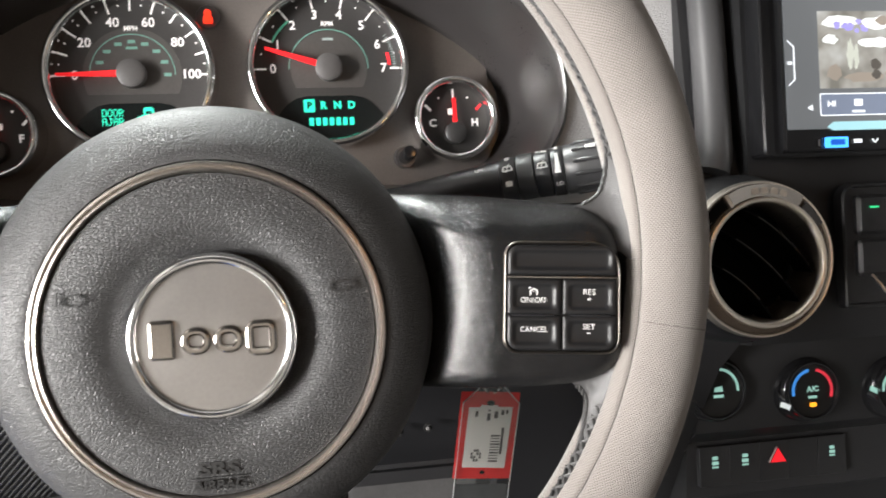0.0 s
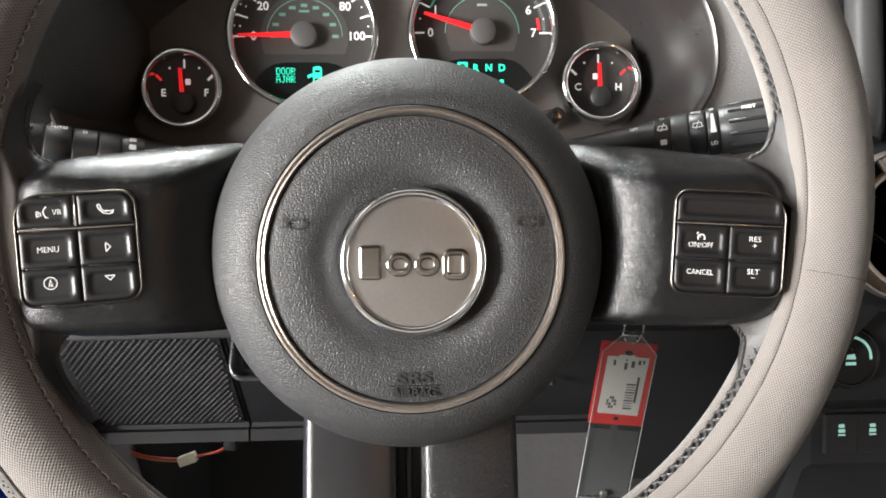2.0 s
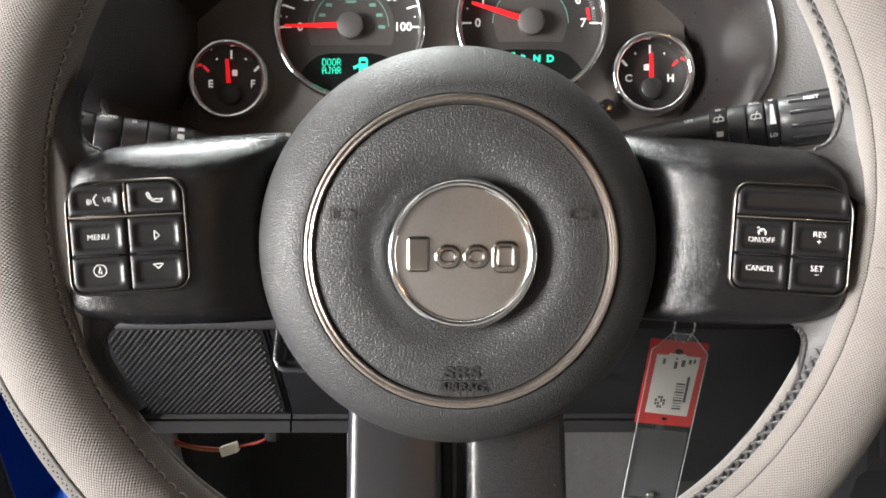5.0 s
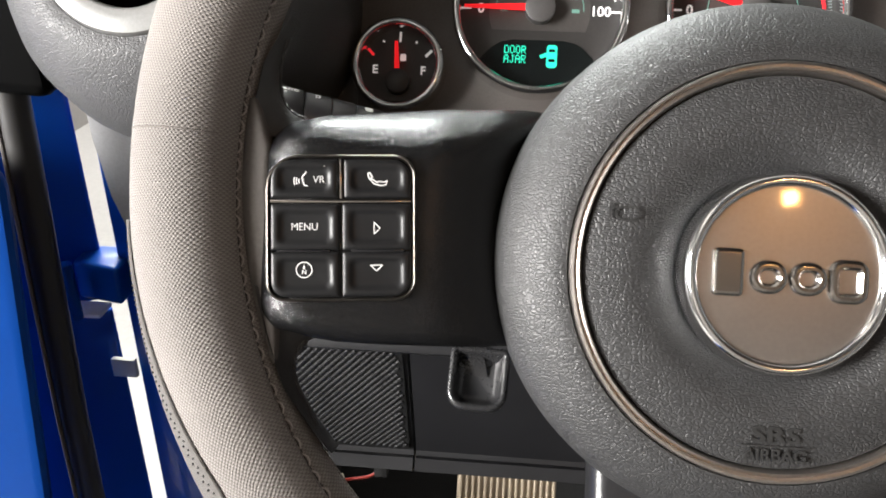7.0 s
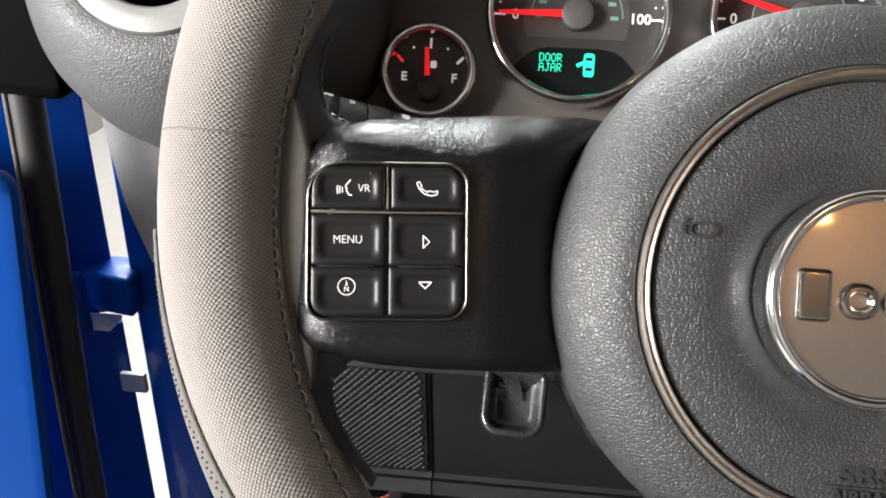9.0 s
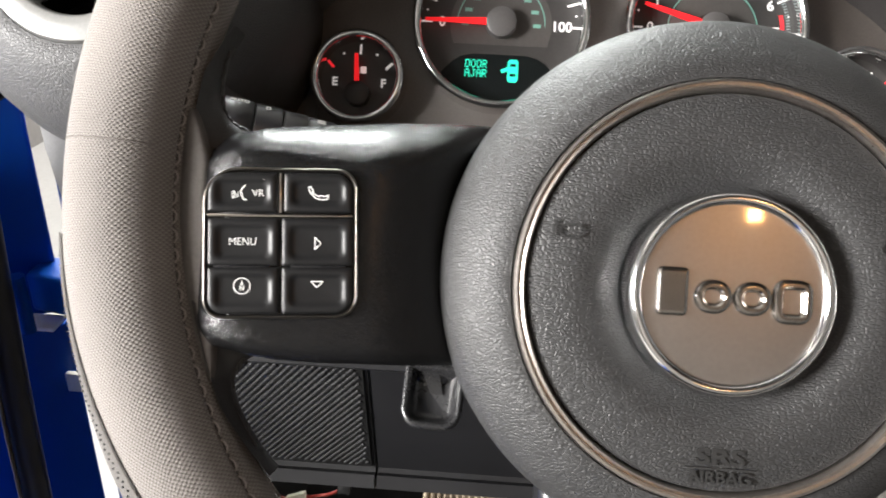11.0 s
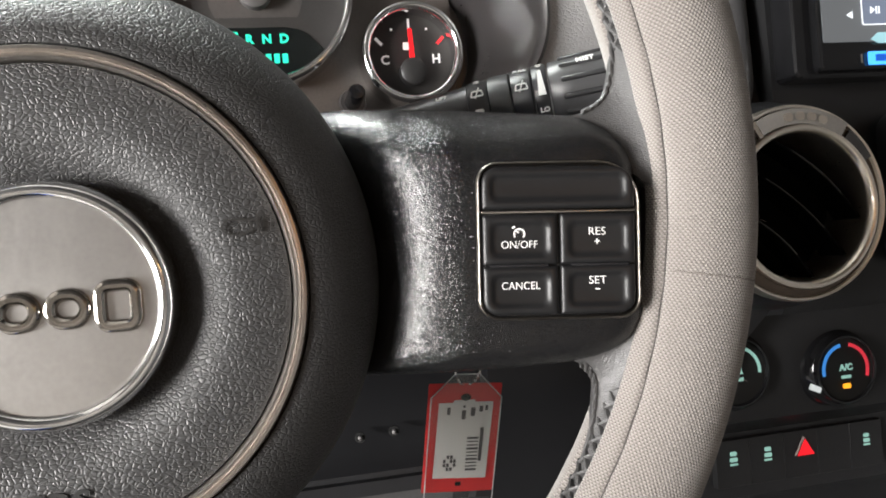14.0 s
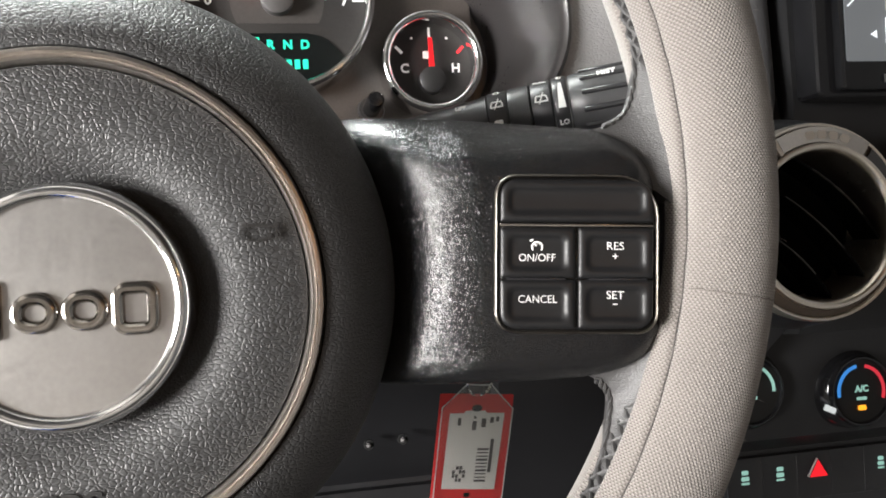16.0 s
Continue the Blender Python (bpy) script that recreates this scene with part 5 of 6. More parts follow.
TG.translation = Vector((0.1386, 0.1460, -0.0535))


def tag_at(bm, dz=0.0):
    return moved(bm, TG @ Matrix.Translation((0, 0, dz)))


part("card", tag_at(moved(flat(rrect(0.0360, 0.0580, (0.0008,) * 4), 0.0004), Matrix.Translation((0, -0.0345, 0)))), CARD, tag, "red card")
part("paper_label", tag_at(moved(flat([(-0.0130, 0.020), (-0.006, 0.0202), (-0.0055, 0.0215), (0.0045, 0.0217), (0.005, 0.0205), (0.0138, 0.0206), (0.0132, -0.0205), (-0.0135, -0.0200)][::-1], 0.0003), Matrix.Translation((0.0005, -0.0355, 0))), 0.0006), PAPER, tag, "white printed label")
part("eyelet", tag_at(moved(flat([(0.0026 * math.cos(radians(a)), 0.0018 * math.sin(radians(a))) for a in range(0, 360, 30)], 0.0003), Matrix.Translation((0.0005, -0.0125, 0))), 0.0006), DEEP, tag)
part("eyelet", tag_at(moved(flat(rrect(0.003, 0.0022, (0.0006,) * 4), 0.0003), Matrix.Translation((0.0, -0.0590, 0))), 0.0006), DEEP, tag)
for u, v, w, h in ((-0.0075, -0.0195, 0.0016, 0.0038), (0.0, -0.0172, 0.0012, 0.0012), (0.0, -0.0215, 0.0020, 0.0048), (0.0045, -0.0200, 0.0022, 0.0045), (0.0085, -0.0185, 0.0018, 0.0030), (0.0112, -0.0180, 0.0014, 0.0026), (0.0098, -0.0375, 0.0016, 0.0180)):
    part("print", tag_at(moved(flat(rrect(w, h, (0.0003,) * 4), 0.0002), Matrix.Translation((u, v, 0))), 0.0010), PRINT, tag)
for i in range(10):
    part("bar_print", tag_at(moved(bar(-0.0028, 0, 0.0028, 0, 0.0006 + 0.0005 * (i % 3 == 0), 0.0002), Matrix.Translation((0.0056, -0.0340 - 0.0019 * i, 0))), 0.0010), PRINT, tag)
for i in range(4):
    for j in range(4):
        if (i * 7 + j * 5) % 3:
            part("square_print", tag_at(moved(flat(rrect(0.0013, 0.0018, (0.0001,) * 4), 0.0002), Matrix.Translation((-0.0078 + 0.0017 * i, -0.0440 - 0.0022 * j, 0))), 0.0010), PRINT, tag)
sleeve_outline = [(-0.0168, -0.012), (-0.0060, 0.0), (0.0060, 0.0), (0.0178, -0.012), (0.0178, -0.1185), (-0.0168, -0.1185)]
part("sleeve", tag_at(flat(list(reversed(sleeve_outline)), 0.0005), 0.0018), SLEEVE, tag, "clear plastic sleeve").visible_shadow = False
part("sleeve_edge", tag_at(tube([(x, y, 0) for x, y in sleeve_outline], 0.00035, 6, True), 0.0020), mat("bright_sleeve_edge", (0.55, 0.58, 0.57), 0.25), tag, "bright welded edge of the sleeve")
for i in range(7):
    part("sleeve_emboss", tag_at(moved(bar(-0.0016 - 0.0003 * (i % 3), 0, 0.0016 + 0.0004 * (i % 2), 0, 0.0009, 0.0003), Matrix.Translation((0.0010, -0.0690 - 0.0024 * i, 0))), 0.0023), SLEEVE, tag)
part("tear_strip", tag_at(moved(flat(rrect(0.0330, 0.050, (0.001,) * 4), 0.0004), Matrix.Translation((0.0005, -0.0925, 0)))), mat("smoky_sleeve_back", (0.07, 0.072, 0.075), 0.3), tag, "smoky empty pocket of the sleeve")
part("ring", tag_at(tube([(0.0062 * math.cos(radians(a)), 0.004 + 0.0105 * math.sin(radians(a)), 0.0012 * math.cos(radians(2 * a))) for a in range(0, 360, 12)], 0.0006, 6, True), 0.001), STEEL, tag, "thin steel key ring")
part("rivet", tag_at(moved(pillow(0.0052, 0.0052, (0.0025,) * 4, [(0, 0), (0.0004, 0.0012), (0.0012, 0.0014)]), Matrix.Translation((0.0006, -0.1145, 0.0025)))), STEEL, tag, "small steel rivet")
fob = thing("key_fob", (0.13, 0.185, -0.165), "worn steel key end below the tag", "key")
part("knob", moved(pillow(0.012, 0.012, (0.0058,) * 4, [(0, -0.004), (0, 0.002), (0.0012, 0.0045), (0.003, 0.0055)]), TG @ Matrix.Translation((-0.0012, -0.1245, 0.002))), STEEL, fob)
part("shank", moved(box((0, 0, 0), (0.006, 0.05, 0.003), 0.0006), TG @ Matrix.Translation((0.0, -0.150, 0.0))), STEEL, fob)

# the screws in the shadow beside the tag
for x, y, z in ((0.0975, 0.338, -0.1205), (0.1210, 0.336, -0.1185)):
    sc = thing("panel_screw", (x, y, z), "small steel screw in the dark panel", "screw", "screws under the column")
    b = bmesh.new()
    bmesh.ops.create_uvsphere(b, u_segments=16, v_segments=8, radius=0.0018)
    part("head", moved(b, Matrix.Translation((x, y - 0.022, z))), HUBCAP, sc)
    part("washer", lathe([(0.0002, y - 0.021), (0.0036, y - 0.021), (0.0038, y - 0.0195)], 20, x, z, cap=True), DEEP, sc)

# ---- centre stack ----
slab(0.296, 0.56, [(0.160, 0.30), (0.126, 0.25), (0.1225, 0.066), (0.121, -0.030), (0.128, -0.040), (0.192, -0.046), (0.202, -0.112), (0.210, -0.118), (0.2180, -0.1225), (0.2205, -0.164), (0.232, -0.172), (0.30, -0.30)], 0.05, "centre_stack", STACK, "black centre stack of the dashboard")
slab(0.268, 0.2955, [(0.165, 0.30), (0.150, 0.20), (0.140, 0.10), (0.128, 0.05), (0.126, -0.03), (0.165, -0.06), (0.22, -0.13), (0.30, -0.25)], 0.05, "centre_stack_flank", STACK, "black flank of the centre stack")
pillar = [(0.2815, 0.146, 0.32), (0.2815, 0.140, 0.20), (0.2805, 0.134, 0.12), (0.2775, 0.128, 0.078), (0.2745, 0.127, 0.066)]
solid("stack_edge_trim", tube(smooth_line(pillar, 8), 0.0105, 20), TRIM, "smooth satin black edge trim of the centre stack", kind="structure")
solid("stack_inner_trim", tube(smooth_line([(0.3075, 0.116, 0.32), (0.3070, 0.114, 0.18), (0.3062, 0.113, 0.105)], 8), 0.0030, 12), TRIM, "thin satin black trim beside the screen", kind="structure")

screen = thing("touch_screen", (0.41, 0.11, 0.14), "lit touch screen radio with a backup picture, set in glossy black", "radio")
part("surround", moved(pillow(0.235, 0.19, (0.004,) * 4, [(0, -0.012), (0, 0.002), (0.001, 0.003)]), facing(0.4185, 0.1155, 0.167)), GLOSS, screen)
part("bezel", moved(pillow(0.222, 0.178, (0.003,) * 4, [(0, 0), (0.0004, 0.004), (0.0016, 0.005)]), facing(0.4210, 0.1120, 0.163)), GLOSS, screen)
part("panel", moved(flat(rrect(0.2150, 0.150, (0.001,) * 4), 0.0004), facing(0.4195, 0.1065, 0.1620)), SCREEN, screen, "lit grey screen")


def on_screen(bm, x, z, y=0.1058):
    return moved(bm, facing(x, y, z))


def picture_material():
    """The blurred backup picture: pale sky, foliage and pavement, as a screen shows it."""
    m, t, p = nodes_of("blurred_backup_picture")
    L = t.links.new
    pos = add(t, "ShaderNodeTexCoord").outputs["Object"]
    n = add(t, "ShaderNodeTexNoise", Scale=70.0, Detail=2.0)
    L(pos, n.inputs["Vector"])
    r = t.nodes.new("ShaderNodeValToRGB")
    e = r.color_ramp.elements
    e[0].position, e[0].color = 0.30, (0.22, 0.21, 0.18, 1)
    e[1].position, e[1].color = 0.72, (0.60, 0.60, 0.57, 1)
    e.new(0.5).color = (0.42, 0.40, 0.36, 1)
    L(n.outputs["Fac"], r.inputs[0])
    L(r.outputs[0], p.inputs["Emission Color"])
    p.inputs["Emission Strength"].default_value = 0.75
    p.inputs["Base Color"].default_value = (0.02, 0.02, 0.02, 1)
    return m


part("picture", on_screen(flat(rrect(0.150, 0.0450, (0.0005,) * 4), 0.0003), 0.4085, 0.1330), picture_material(), screen, "blurred backup picture")
# what the picture shows: blossom, a pale post, pavement and a dark bin, all blurred
VIOLET, SKYLIGHT, POST, BIN, PAVING = glow("violet_picture_patch", (0.33, 0.30, 0.72), 0.8), glow("pale_picture_patch", (0.80, 0.82, 0.82), 0.85), glow("grey_picture_post", (0.50, 0.52, 0.46), 0.75), glow("dark_picture_patch", (0.10, 0.09, 0.08), 0.6), glow("brown_picture_paving", (0.30, 0.26, 0.22), 0.7)


def blot(cx, cz, w, h, material, y, seed):
    rnd = random.Random(seed)
    pts = [((0.75 + 0.5 * rnd.random()) * w * math.cos(2 * math.pi * i / 14), (0.75 + 0.5 * rnd.random()) * h * math.sin(2 * math.pi * i / 14)) for i in range(14)]
    part("picture_patch", on_screen(flat(pts, 0.0001), cx, cz, y), material, screen)


for i, (cx, cz, w, h, m) in enumerate(((0.349, 0.1495, 0.012, 0.0035, SKYLIGHT), (0.372, 0.1485, 0.010, 0.004, SKYLIGHT), (0.341, 0.139, 0.0045, 0.003, SKYLIGHT), (0.372, 0.137, 0.012, 0.003, SKYLIGHT), (0.343, 0.120, 0.005, 0.0045, PAVING), (0.362, 0.1165, 0.013, 0.003, PAVING), (0.385, 0.1185, 0.009, 0.003, PAVING))):
    blot(cx, cz, w, h, m, 0.1054, i)
for i, (cx, cz, w, h, m) in enumerate(((0.3535, 0.1300, 0.0022, 0.0085, POST), (0.3575, 0.1290, 0.0016, 0.0075, POST), (0.3700, 0.1245, 0.0030, 0.0035, BIN), (0.3700, 0.1185, 0.0028, 0.0030, BIN), (0.376, 0.1500, 0.0045, 0.0025, PAVING))):
    blot(cx, cz, w, h, m, 0.1052, 20 + i)
for i in range(16):
    rnd = random.Random(60 + i)
    blot(0.3545 + 0.0105 * rnd.uniform(-1, 1), 0.1465 + 0.0032 * rnd.uniform(-1, 1), 0.0014 + 0.001 * rnd.random(), 0.0009 + 0.0006 * rnd.random(), VIOLET, 0.1050, 90 + i)
part("key_strip", on_screen(flat(rrect(0.150, 0.0125, (0.0008,) * 4), 0.0003), 0.4080, 0.1010), glow("slate_key_strip", (0.17, 0.20, 0.27), 0.8), screen, "slate key strip")
part("strip_edge", on_screen(tube([(u, v, 0) for u, v in rrect(0.150, 0.0125, (0.0008,) * 4, 0, 2)], 0.00035, 5, True), 0.4080, 0.1010, 0.1053), ICON, screen)
part("icon", on_screen(flat([(0.0016, 0.0018), (-0.0018, 0), (0.0016, -0.0018)], 0.0003), 0.3265, 0.0995), ICON, screen)
part("icon", on_screen(join(flat([(-0.002, -0.0017), (0.0006, 0), (-0.002, 0.0017)], 0.0003), bar(0.0013, -0.0017, 0.0013, 0.0017, 0.0007), bar(0.0027, -0.0017, 0.0027, 0.0017, 0.0007)), 0.3395, 0.1015, 0.1053), ICON, screen)
part("icon", on_screen(flat(rrect(0.0052, 0.0040, (0.0006,) * 4), 0.0003), 0.3575, 0.1020, 0.1053), ICON, screen)
part("icon_caption", on_screen(bar(-0.004, 0, 0.004, 0, 0.0014), 0.3575, 0.0968, 0.1053), ICON, screen)
part("light_bar", on_screen(flat([(-0.004, 0), (0.0, 0.003), (0.15, 0.003), (0.15, -0.002), (0.0, -0.002)], 0.0003), 0.341, 0.0880), CYANLIT, screen, "pale cyan bar")
part("side_tab", on_screen(polyline([(-0.001, 0.013), (0.003, 0.0095), (0.003, -0.0095), (-0.001, -0.013)], 0.0007), 0.3145, 0.1255), ICON, screen, "pale outline of a side tab")
part("side_tab_mark", on_screen(bar(-0.0012, 0, 0.0016, 0, 0.0018), 0.3145, 0.1255), ICON, screen)
part("lit_key", on_screen(flat(rrect(0.0150, 0.0062, (0.0008,) * 4), 0.0006), 0.3425, 0.0790, 0.1060), BLUELIT, screen, "glowing blue key")
part("lit_key_mark", on_screen(flat(rrect(0.0090, 0.0032, (0.0005,) * 4), 0.0004), 0.3428, 0.0790, 0.1050), glow("deep_blue_key", (0.01, 0.10, 0.55), 0.8), screen)
part("key_print", on_screen(bar(-0.0026, 0, 0.0026, 0, 0.0022), 0.3567, 0.0795, 0.1060), ICON, screen)
part("key_print", on_screen(polyline([(-0.002, 0.001), (0, -0.0012), (0.002, 0.001)], 0.0007), 0.3680, 0.0795, 0.1060), ICON, screen)
part("key_print", on_screen(bar(0, -0.002, 0, 0.002, 0.0008), 0.3315, 0.0790, 0.1060), STEEL, screen)


def vent(name, label, cx, cy, cz, r_in, r_out, ring_material, slat_angle, channel=None):
    v = thing(name, (cx, cy, cz), label, "air vent", "air vents of the dashboard")
    if channel:
        ox, oz = cx - 0.0028, cz + 0.0018
        lips = [(r_in - 0.0014, cy + 0.030), (r_in - 0.0012, cy + 0.004), (r_in - 0.0002, cy + 0.0007), (r_in + 0.0010, cy), (r_in + 0.0024, cy + 0.0004), (r_in + 0.0030, cy + 0.0022)]
        part("inner_lip", lathe(lips, 120, cx, cz), ring_material, v, "warm satin silver inner lip", sharp=50)
        rim = [(r_out - 0.0022, cy + 0.0024), (r_out - 0.0016, cy + 0.0011), (r_out - 0.0006, cy + 0.0009), (r_out, cy + 0.0030), (r_out + 0.0003, cy + 0.012)]
        part("outer_lip", lathe(rim, 120, ox, oz), ring_material, v, "satin silver outer lip", sharp=50)
        A = [math.tau * k / 120 for k in range(120)]
        part("channel", loft([[(x + r * math.cos(a), y, z + r * math.sin(a)) for a in A] for x, y, z, r in ((cx, cy + 0.0021, cz, r_in + 0.0020), ((cx + ox) / 2, cy + 0.0028, (cz + oz) / 2, (r_in + r_out) / 2), (ox, cy + 0.0024, oz, r_out - 0.0016))]), channel, v, "dull bronze sunk channel")
    else:
        ring_prof = [(r_in - 0.0014, cy + 0.030), (r_in - 0.0012, cy + 0.004), (r_in, cy + 0.0006), (r_in + 0.0012, cy), ((r_in + r_out) / 2, cy + 0.0003), (r_out - 0.0012, cy + 0.0012), (r_out, cy + 0.0035), (r_out + 0.0003, cy + 0.012)]
        part("ring", lathe(ring_prof, 120, cx, cz), ring_material, v, "satin silver ring", sharp=50)
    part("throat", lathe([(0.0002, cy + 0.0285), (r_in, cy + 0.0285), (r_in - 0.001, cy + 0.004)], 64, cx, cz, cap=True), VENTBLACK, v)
    for k, off in enumerate((-0.020, -0.002, 0.016)):
        half = math.sqrt(max(1e-6, (r_in - 0.0015) ** 2 - off ** 2))
        pts = [(-half + 2 * half * i / 16, off + 0.004 * (1 - (2 * i / 16 - 1) ** 2)) for i in range(17)]
        loops = [[(x, y - 0.0006, -0.020), (x, y - 0.0006, -0.004), (x, y + 0.0006, -0.004), (x, y + 0.0010, -0.020)] for x, y in pts]
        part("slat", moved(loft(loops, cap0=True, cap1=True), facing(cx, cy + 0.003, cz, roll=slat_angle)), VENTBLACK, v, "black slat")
        # a paler tube paints the light caught along the slat's front edge
        part("slat_highlight", moved(tube([(x, y, -0.0038) for x, y in pts[3:-4]], 0.00035, 5), facing(cx, cy + 0.003, cz, roll=slat_angle)), RUBBER, v, "painted highlight on a slat edge")
    return v


rv = vent("round_air_vent", "round air vent with a satin silver ring and black slats", 0.2846, 0.0885, 0.0120, 0.0337, 0.0436, SATIN, -42, BRONZE)
MIDRING = facing(0.2832, 0.0902, 0.0129)
part("ring_plate", moved(arc_strip(0.0356, 0.0424, 54, 119, 0.0014, 40), MIDRING), SATINPLATE, rv, "satin silver plate with raised marks")
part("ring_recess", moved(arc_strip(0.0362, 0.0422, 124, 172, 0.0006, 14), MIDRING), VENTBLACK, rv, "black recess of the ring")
for a in (121.0, 174.5):
    part("ring_bridge", moved(arc_strip(0.0352, 0.0428, a - 1.5, a + 1.5, 0.0016, 4), MIDRING), SATIN, rv, "satin silver bridge between the lips")
part("ring_recess", moved(arc_strip(0.0366, 0.0414, 28, 50, 0.0006, 10), MIDRING), STALKGREY, rv, "grey recess of the ring")
for k in range(4):
    a = radians(97 - 8.5 * k)
    part("raised_mark", moved(flat(rrect(0.0046, 0.0036, (0.0015,) * 4), 0.00025), facing(0.2832 + 0.0388 * math.cos(a), 0.0886, 0.0129 + 0.0388 * math.sin(a), roll=math.degrees(a) - 90)), SATIN, rv, "plain raised mark")
part("housing", lathe([(0.0437, 0.096), (0.0458, 0.100), (0.0488, 0.112), (0.051, 0.150)], 96, 0.2818, 0.0138), PANEL, rv)

lv = vent("round_air_vent", "round air vent with a pale silver ring on the dash end", -0.2690, 0.1035, 0.1420, 0.0345, 0.0470, WHITERING, 20)
pod = [(0.0472, 0.1065), (0.0520, 0.1060), (0.0590, 0.1090), (0.0680, 0.1160), (0.0770, 0.1270), (0.0850, 0.1430), (0.0900, 0.1650), (0.0915, 0.2000), (0.0915, 0.2600)]
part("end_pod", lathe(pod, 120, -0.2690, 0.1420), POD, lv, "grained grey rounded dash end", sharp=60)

for cx, cz, kind, label in ((0.3015, -0.0770, "fan", "round climate fan knob with teal print"), (0.3712, -0.0830, "temperature", "round temperature knob with blue and red arcs"), (0.4400, -0.0865, "mode", "round air mode knob with teal print")):
    k = thing("climate_knob", (cx, 0.19, cz), label, "knob", "climate knobs")
    part("skirt", lathe([(0.0202, 0.180), (0.0222, 0.182), (0.0240, 0.194), (0.0250, 0.20)], 64, cx, cz), GLOSS, k, "glossy black knob skirt")
    part("rim", lathe([(0.0178, 0.1795), (0.0186, 0.1775), (0.0196, 0.1775), (0.0204, 0.1800)], 64, cx, cz), GLOSS, k)
    part("face", lathe([(0.0002, 0.1800), (0.0120, 0.1798), (0.0180, 0.1794)], 64, cx, cz, cap=True), DEEP, k)
    F = facing(cx, 0.1788, cz)
    if kind == "temperature":
        part("arc", moved(arc_strip(0.0136, 0.0156, 100, 190, 0.0003), F), BLUEINK, k, "blue arc")
        part("arc", moved(arc_strip(0.0136, 0.0156, -20, 78, 0.0003), F), REDKNOB, k, "red arc")
        part("indicator", moved(moved(flat(rrect(0.0052, 0.0028, (0.0009,) * 4), 0.0003), Matrix.Translation((0.0, -0.0095, 0))), F), AMBER, k, "lit amber indicator")
        part("print", moved(join(moved(text("A/C", 0.0052, 0.0003, 0.0002), Matrix.Translation((0.0002, 0.0012, 0))), moved(bar(-0.0032, 0, 0.0032, 0, 0.0018), Matrix.Translation((0, -0.0042, 0)))), F), TEALINK, k)
        part("pointer", moved(bar(-0.0245, -0.0070, -0.0180, -0.0100, 0.0034, 0.0012), F), glow("white_pointer", (0.75, 0.80, 0.80), 0.5), k, "white pointer")
    else:
        part("arc", moved(arc_strip(0.0132, 0.0150, -5, 185, 0.0003), F), TEALINK, k, "pale teal arc")
        part("print", moved(join(flat([(-0.0034, -0.001), (0.0034, -0.001), (0.0026, 0.0026), (-0.0026, 0.0020)], 0.0003), moved(bar(-0.0036, 0, 0.0036, 0, 0.0020), Matrix.Translation((0, -0.0040, 0)))), F), TEALINK, k)
        part("pointer", moved(bar(-0.0028, 0.0265, -0.0010, 0.0205, 0.0028, 0.0012) if kind == "fan" else bar(-0.0245, 0.002, -0.0185, -0.001, 0.0034, 0.0012), F), TEALINK, k, "lit pointer")

for knob_ob in [o for o in scene.objects if o.get("group") == "climate knobs"]:
    rescaled(knob_ob, 1.02)

row = thing("switch_row", (0.377, 0.215, -0.138), "row of black console switches with lit symbols", "switch panel")
for i in range(5):
    x = 0.3267 + 0.0244 * i
    part("switch", moved(pillow(0.02435, 0.030, (0.0004,) * 4, [(0, 0), (0, 0.0050), (0.0002, 0.0053), (0.004, 0.0050)]), facing(x, 0.2395, -0.1470)), STACK, row)
for x, sc in ((0.3267, 0.9), (0.3512, 0.9), (0.4242, 0.8)):
    part("symbol", moved(moved(join(flat(rrect(0.0060, 0.0030, (0.0010,) * 4), 0.0003), moved(flat(rrect(0.0052, 0.0030, (0.0010,) * 4), 0.0003), Matrix.Translation((0, 0.0042, 0))), moved(bar(-0.003, 0, 0.003, 0, 0.0014), Matrix.Translation((0, -0.0034, 0)))), Matrix.Scale(sc, 4)), facing(x, 0.2338, -0.1445)), TEALINK, row, "dim teal symbol")
part("hazard_symbol", moved(flat([(0.0, 0.0058), (-0.0062, -0.0046), (0.0062, -0.0046)], 0.0006), facing(0.3785, 0.2338, -0.1435)), HAZARD, row, "red hazard triangle")
part("hazard_edge", moved(bar(-0.0078, -0.0042, -0.0008, 0.0072, 0.0011, 0.0006), facing(0.3785, 0.2338, -0.1435)), mat("pale_switch_edge", (0.4, 0.36, 0.34), 0.4), row)

rescaled(row, 0.9615)

win = thing("window_switch_panel", (0.375, 0.112, 0.01), "black window switch panel beside the vent", "switch panel")
part("frame", moved(pillow(0.095, 0.076, (0.008, 0.010, 0.003, 0.003), [(0, -0.006), (0, 0.001), (0.0010, 0.0022), (0.0022, 0.0018), (0.003, -0.001)]), facing(0.3940, 0.1190, 0.0175)), STACK, win)
for x in (0.3660, 0.392, 0.418):
    part("switch", moved(pillow(0.021, 0.024, (0.003,) * 4, [(0, -0.004), (0, 0.002), (0.002, 0.004), (0.006, 0.003)]), facing(x, 0.119, 0.036)), STACK, win)
    part("switch", moved(pillow(0.021, 0.022, (0.003,) * 4, [(0, -0.004), (0, 0.002), (0.002, 0.004), (0.006, 0.003)]), facing(x, 0.119, 0.010)), STACK, win)
    part("indicator", moved(bar(-0.003, 0, 0.003, 0, 0.0012), facing(x, 0.1148, 0.0405)), GREENLIT, win)
part("hook", tube(smooth_line([(0.362, 0.114, 0.0), (0.3655, 0.111, -0.0065), (0.368, 0.110, -0.011), (0.3705, 0.112, -0.008)], 6), 0.0008, 6), STEEL, win, "bright curved edge")

rescaled(win, 0.98)
win.matrix_world = Matrix.Translation((0.0065, 0, 0)) @ win.matrix_world
rescaled(screen, 0.978)

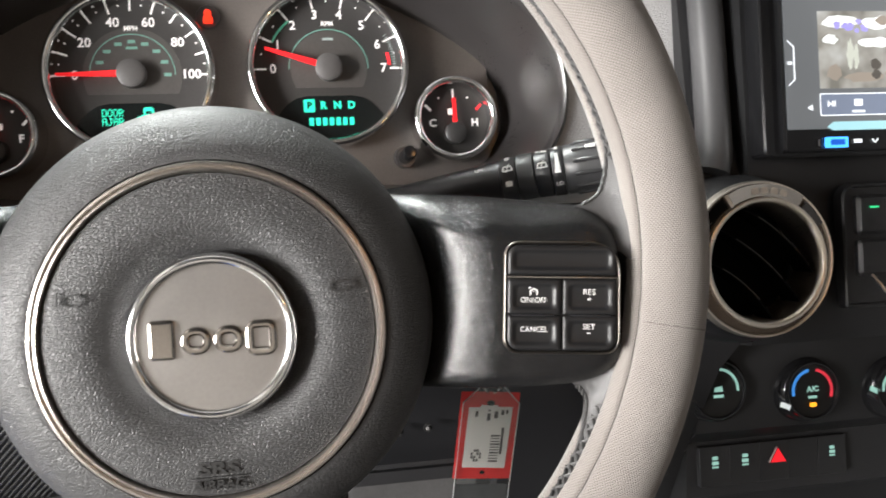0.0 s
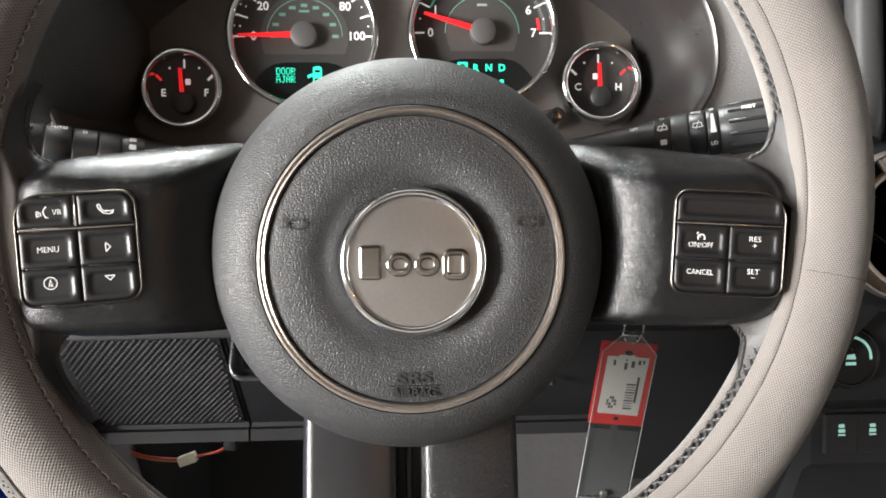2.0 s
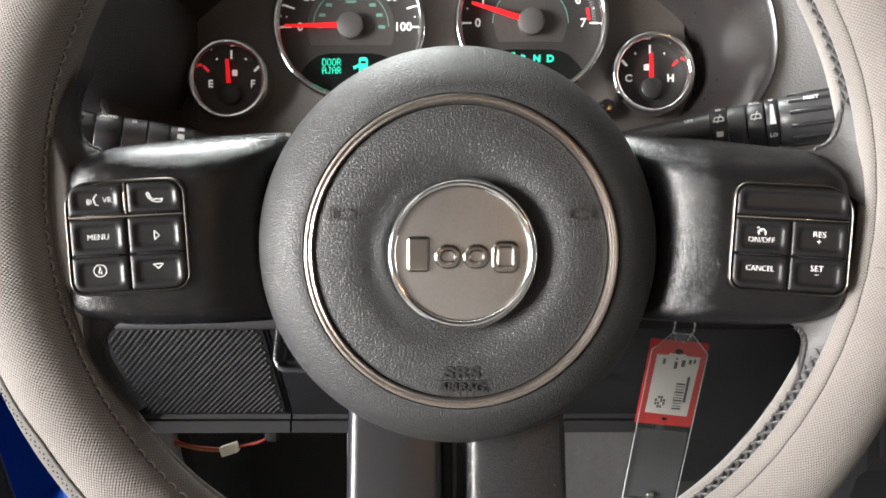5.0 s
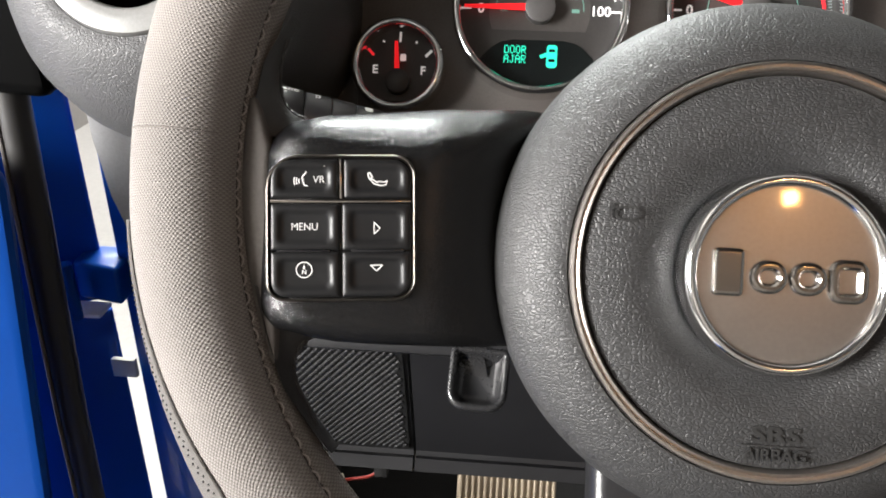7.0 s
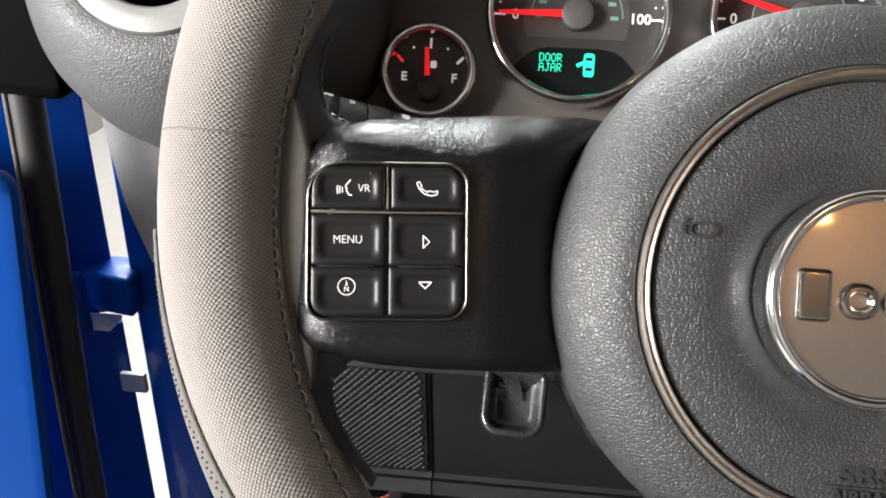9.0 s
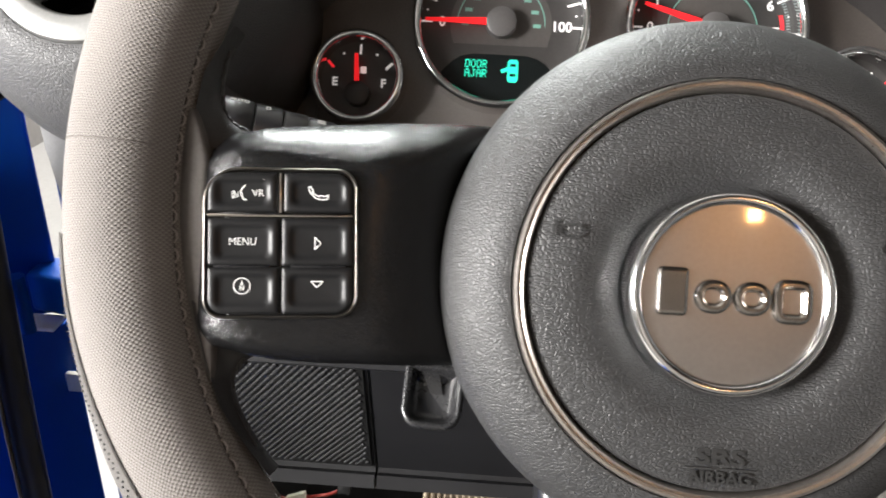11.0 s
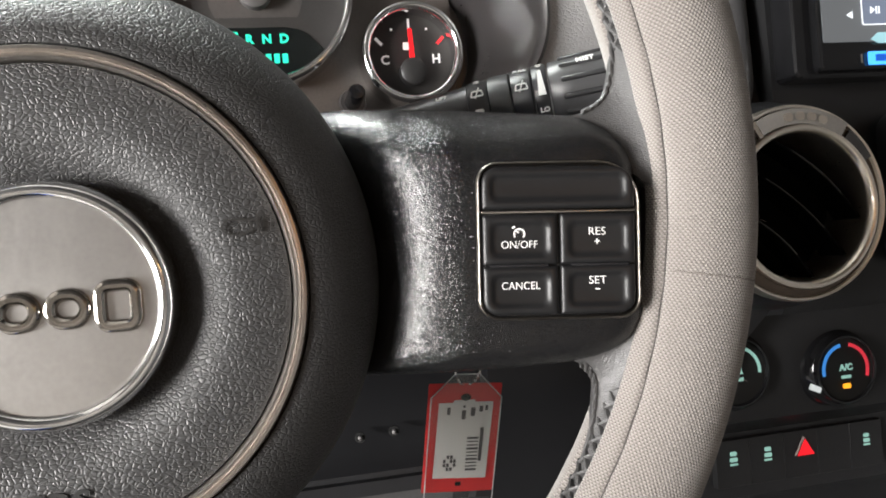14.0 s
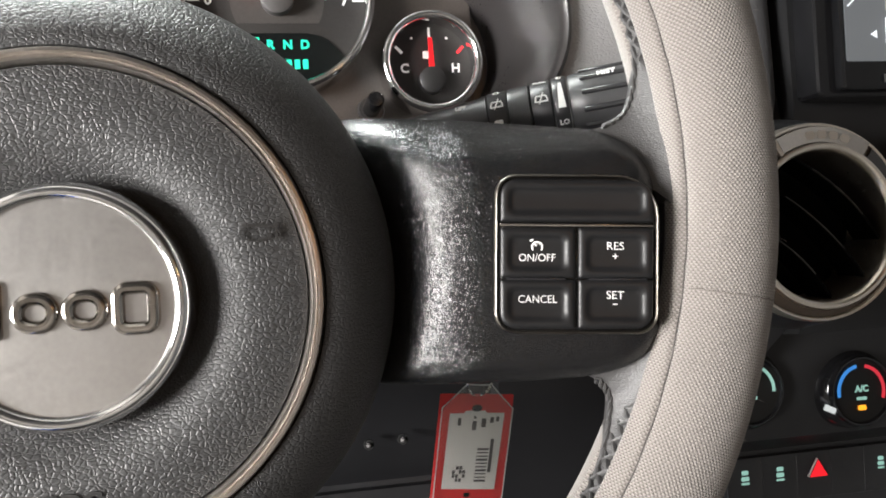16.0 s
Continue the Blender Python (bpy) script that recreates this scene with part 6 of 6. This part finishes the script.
# ---- car body by the open driver's door ----


def upright(pts, z0, z1, bevel=0.0):
    """A prism on end in the world's frame: a plan of (x, y) from z0 to z1."""
    bm = loft([[(x, y, z) for x, y in pts] for z in (z0, z1)], cap0=True, cap1=True)
    if bevel:
        bmesh.ops.bevel(bm, geom=list(bm.edges), offset=bevel, segments=3, profile=0.5, affect="EDGES")
    return bm


body = thing("car_body_side", (-0.36, 0.45, 0.6), "glossy blue front body side and sill of the car", "car body", world_frame=True)
part("front_pillar", upright([(-0.3766, 0.276), (-0.33, 0.262), (-0.33, 0.50), (-0.3766, 0.50)], 0.55, 1.9, 0.004), BLUE, body, "blue door pillar")
part("sill", upright([(-0.352, -0.9), (-0.30, -0.9), (-0.30, 0.30), (-0.352, 0.30)], 0.42, 0.62, 0.012), BLUE, body, "blue door sill")
part("fender_inner", upright([(-0.3700, 0.50), (-0.30, 0.50), (-0.30, 1.1), (-0.3700, 1.1)], 0.6, 1.15, 0.01), BLUE, body)
for z in (0.972, 0.70):
    part("hinge_leaf", upright([(-0.405, 0.262), (-0.366, 0.254), (-0.366, 0.292), (-0.405, 0.292)], z - 0.012, z + 0.020, 0.004), BLUE, body, "blue painted door hinge")
    part("hinge_pin", tube([(-0.4005, 0.247, z - 0.020), (-0.4005, 0.247, z + 0.026)], 0.0055, 14), BLUE, body)
    # near-white colour paints the lit edge below the hinge
    part("hinge_flange", box((-0.3980, 0.262, z - 0.0215), (0.026, 0.020, 0.0035), 0.0012), mat("hinge_edge_highlight", (0.80, 0.81, 0.84), 0.4), body, "hinge flange painted white for its lit edge")

door = thing("driver_door", (-0.7, 0.15, 0.9), "open glossy blue driver's door with a black rubber seal", "car door", world_frame=True)
edge_plan = [(-0.462, 0.245), (-0.3925, 0.283), (-0.398, 0.292), (-0.475, 0.262)]
part("front_edge", join(upright(edge_plan, 0.58, 0.938, 0.003), upright(edge_plan, 0.948, 1.36, 0.003), upright([(-0.462, 0.245), (-0.4165, 0.270), (-0.422, 0.281), (-0.475, 0.262)], 0.93, 0.956, 0.001)), BLUE, door, "shaded blue hinge edge")
lean_in = Matrix(((1, 0, 0.12, -0.12 * 0.855), (0, 1, 0, 0), (0, 0, 1, 0), (0, 0, 0, 1)))
part("panel", moved(upright([(-0.384, 0.150), (-0.400, 0.172), (-0.62, 0.215), (-1.35, 0.24), (-1.35, 0.16), (-0.62, 0.120)], 0.58, 1.108, 0.012), lean_in), BLUE, door, "blue door panel")
SEAL = [(-0.394, 0.60), (-0.391, 0.80), (-0.3875, 0.90), (-0.3820, 1.0), (-0.376, 1.10), (-0.371, 1.20), (-0.367, 1.37)]
part("seal", tube([(x - 0.001, 0.200, z) for x, z in SEAL], 0.0095, 16), RUBBER, door, "black rubber door seal")
part("seal_lip", tube([(x - 0.0085, 0.1925, z) for x, z in SEAL], 0.0013, 8), mat("pale_seal_edge", (0.13, 0.12, 0.11), 0.4), door, "pale edge line of the seal")
part("mirror_corner", upright([(-0.332, 0.17), (-0.50, 0.20), (-0.50, 0.30), (-0.352, 0.26)], 1.142, 1.75, 0.010), VENTBLACK, door, "black plastic mirror corner")
part("check_strap", box((-0.3830, 0.268, 0.893), (0.020, 0.005, 0.017), 0.001), mat("grey_webbing", (0.46, 0.43, 0.39), 0.8), door, "grey fabric check strap")
kick = thing("kick_trim", (-0.32, 0.25, 1.05), "plain grey side trim under the dash end", "trim panel", world_frame=True)
part("panel", loft([[(x0, 0.235, z), (x1, 0.235, z), (x1, 0.42, z), (x0, 0.42, z)] for x0, x1, z in ((-0.292, -0.276, 0.70), (-0.312, -0.292, 0.94), (-0.347, -0.31, 1.06), (-0.352, -0.31, 1.10), (-0.358, -0.32, 1.30))], cap0=True, cap1=True), mat("plain_grey_side_trim", (0.27, 0.27, 0.275), 0.55, grain="noise", scale=900, bump=0.0001), kick)

# ---- unseen lamps added to the garage, and the cabin's amber lamp ----
for nm, eye, tgt, sx, sy in (("added_lamp", LAMP_FRONT, HUB, 1.1, 0.5), ("added_lamp", FILL_SOUTH, (-0.9, -4.3, 1.3), 1.8, 0.4), ("added_lamp", FILL_NORTH, (-2.2, 3.6, 0.6), 0.8, 0.5)):
    m = look(eye, tgt)
    f = thing(nm, eye, "unseen white lamp panel, added in a plain housing", "lamp", world_frame=True)
    part("housing", moved(box((0, 0, 0.045), (sx + 0.06, sy + 0.06, 0.05), 0.01), m), WHITERING, f)
    part("cord", tube([m @ Vector((0, 0, 0.06)), (eye[0], eye[1], 3.0)], 0.006, 6), DEEP, f)
solid("roof_bar", tube([(-0.5, LAMP_DOME[1], 1.84), (0.8, LAMP_DOME[1], 1.84)], 0.022, 16), LINER, "padded grey roll bar across the cabin", kind="structure", world_frame=True)
dome = thing("dome_lamp", LAMP_DOME, "small amber cabin lamp on the roof bar", "lamp", world_frame=True)
part("housing", moved(box((0, 0, 0.02), (0.13, 0.09, 0.024), 0.006), look(LAMP_DOME, HUB)), LINER, dome)
part("stem", tube([Vector(LAMP_DOME) + Vector((0, 0, 0.01)), (LAMP_DOME[0], LAMP_DOME[1], 1.83)], 0.008, 8), LINER, dome)
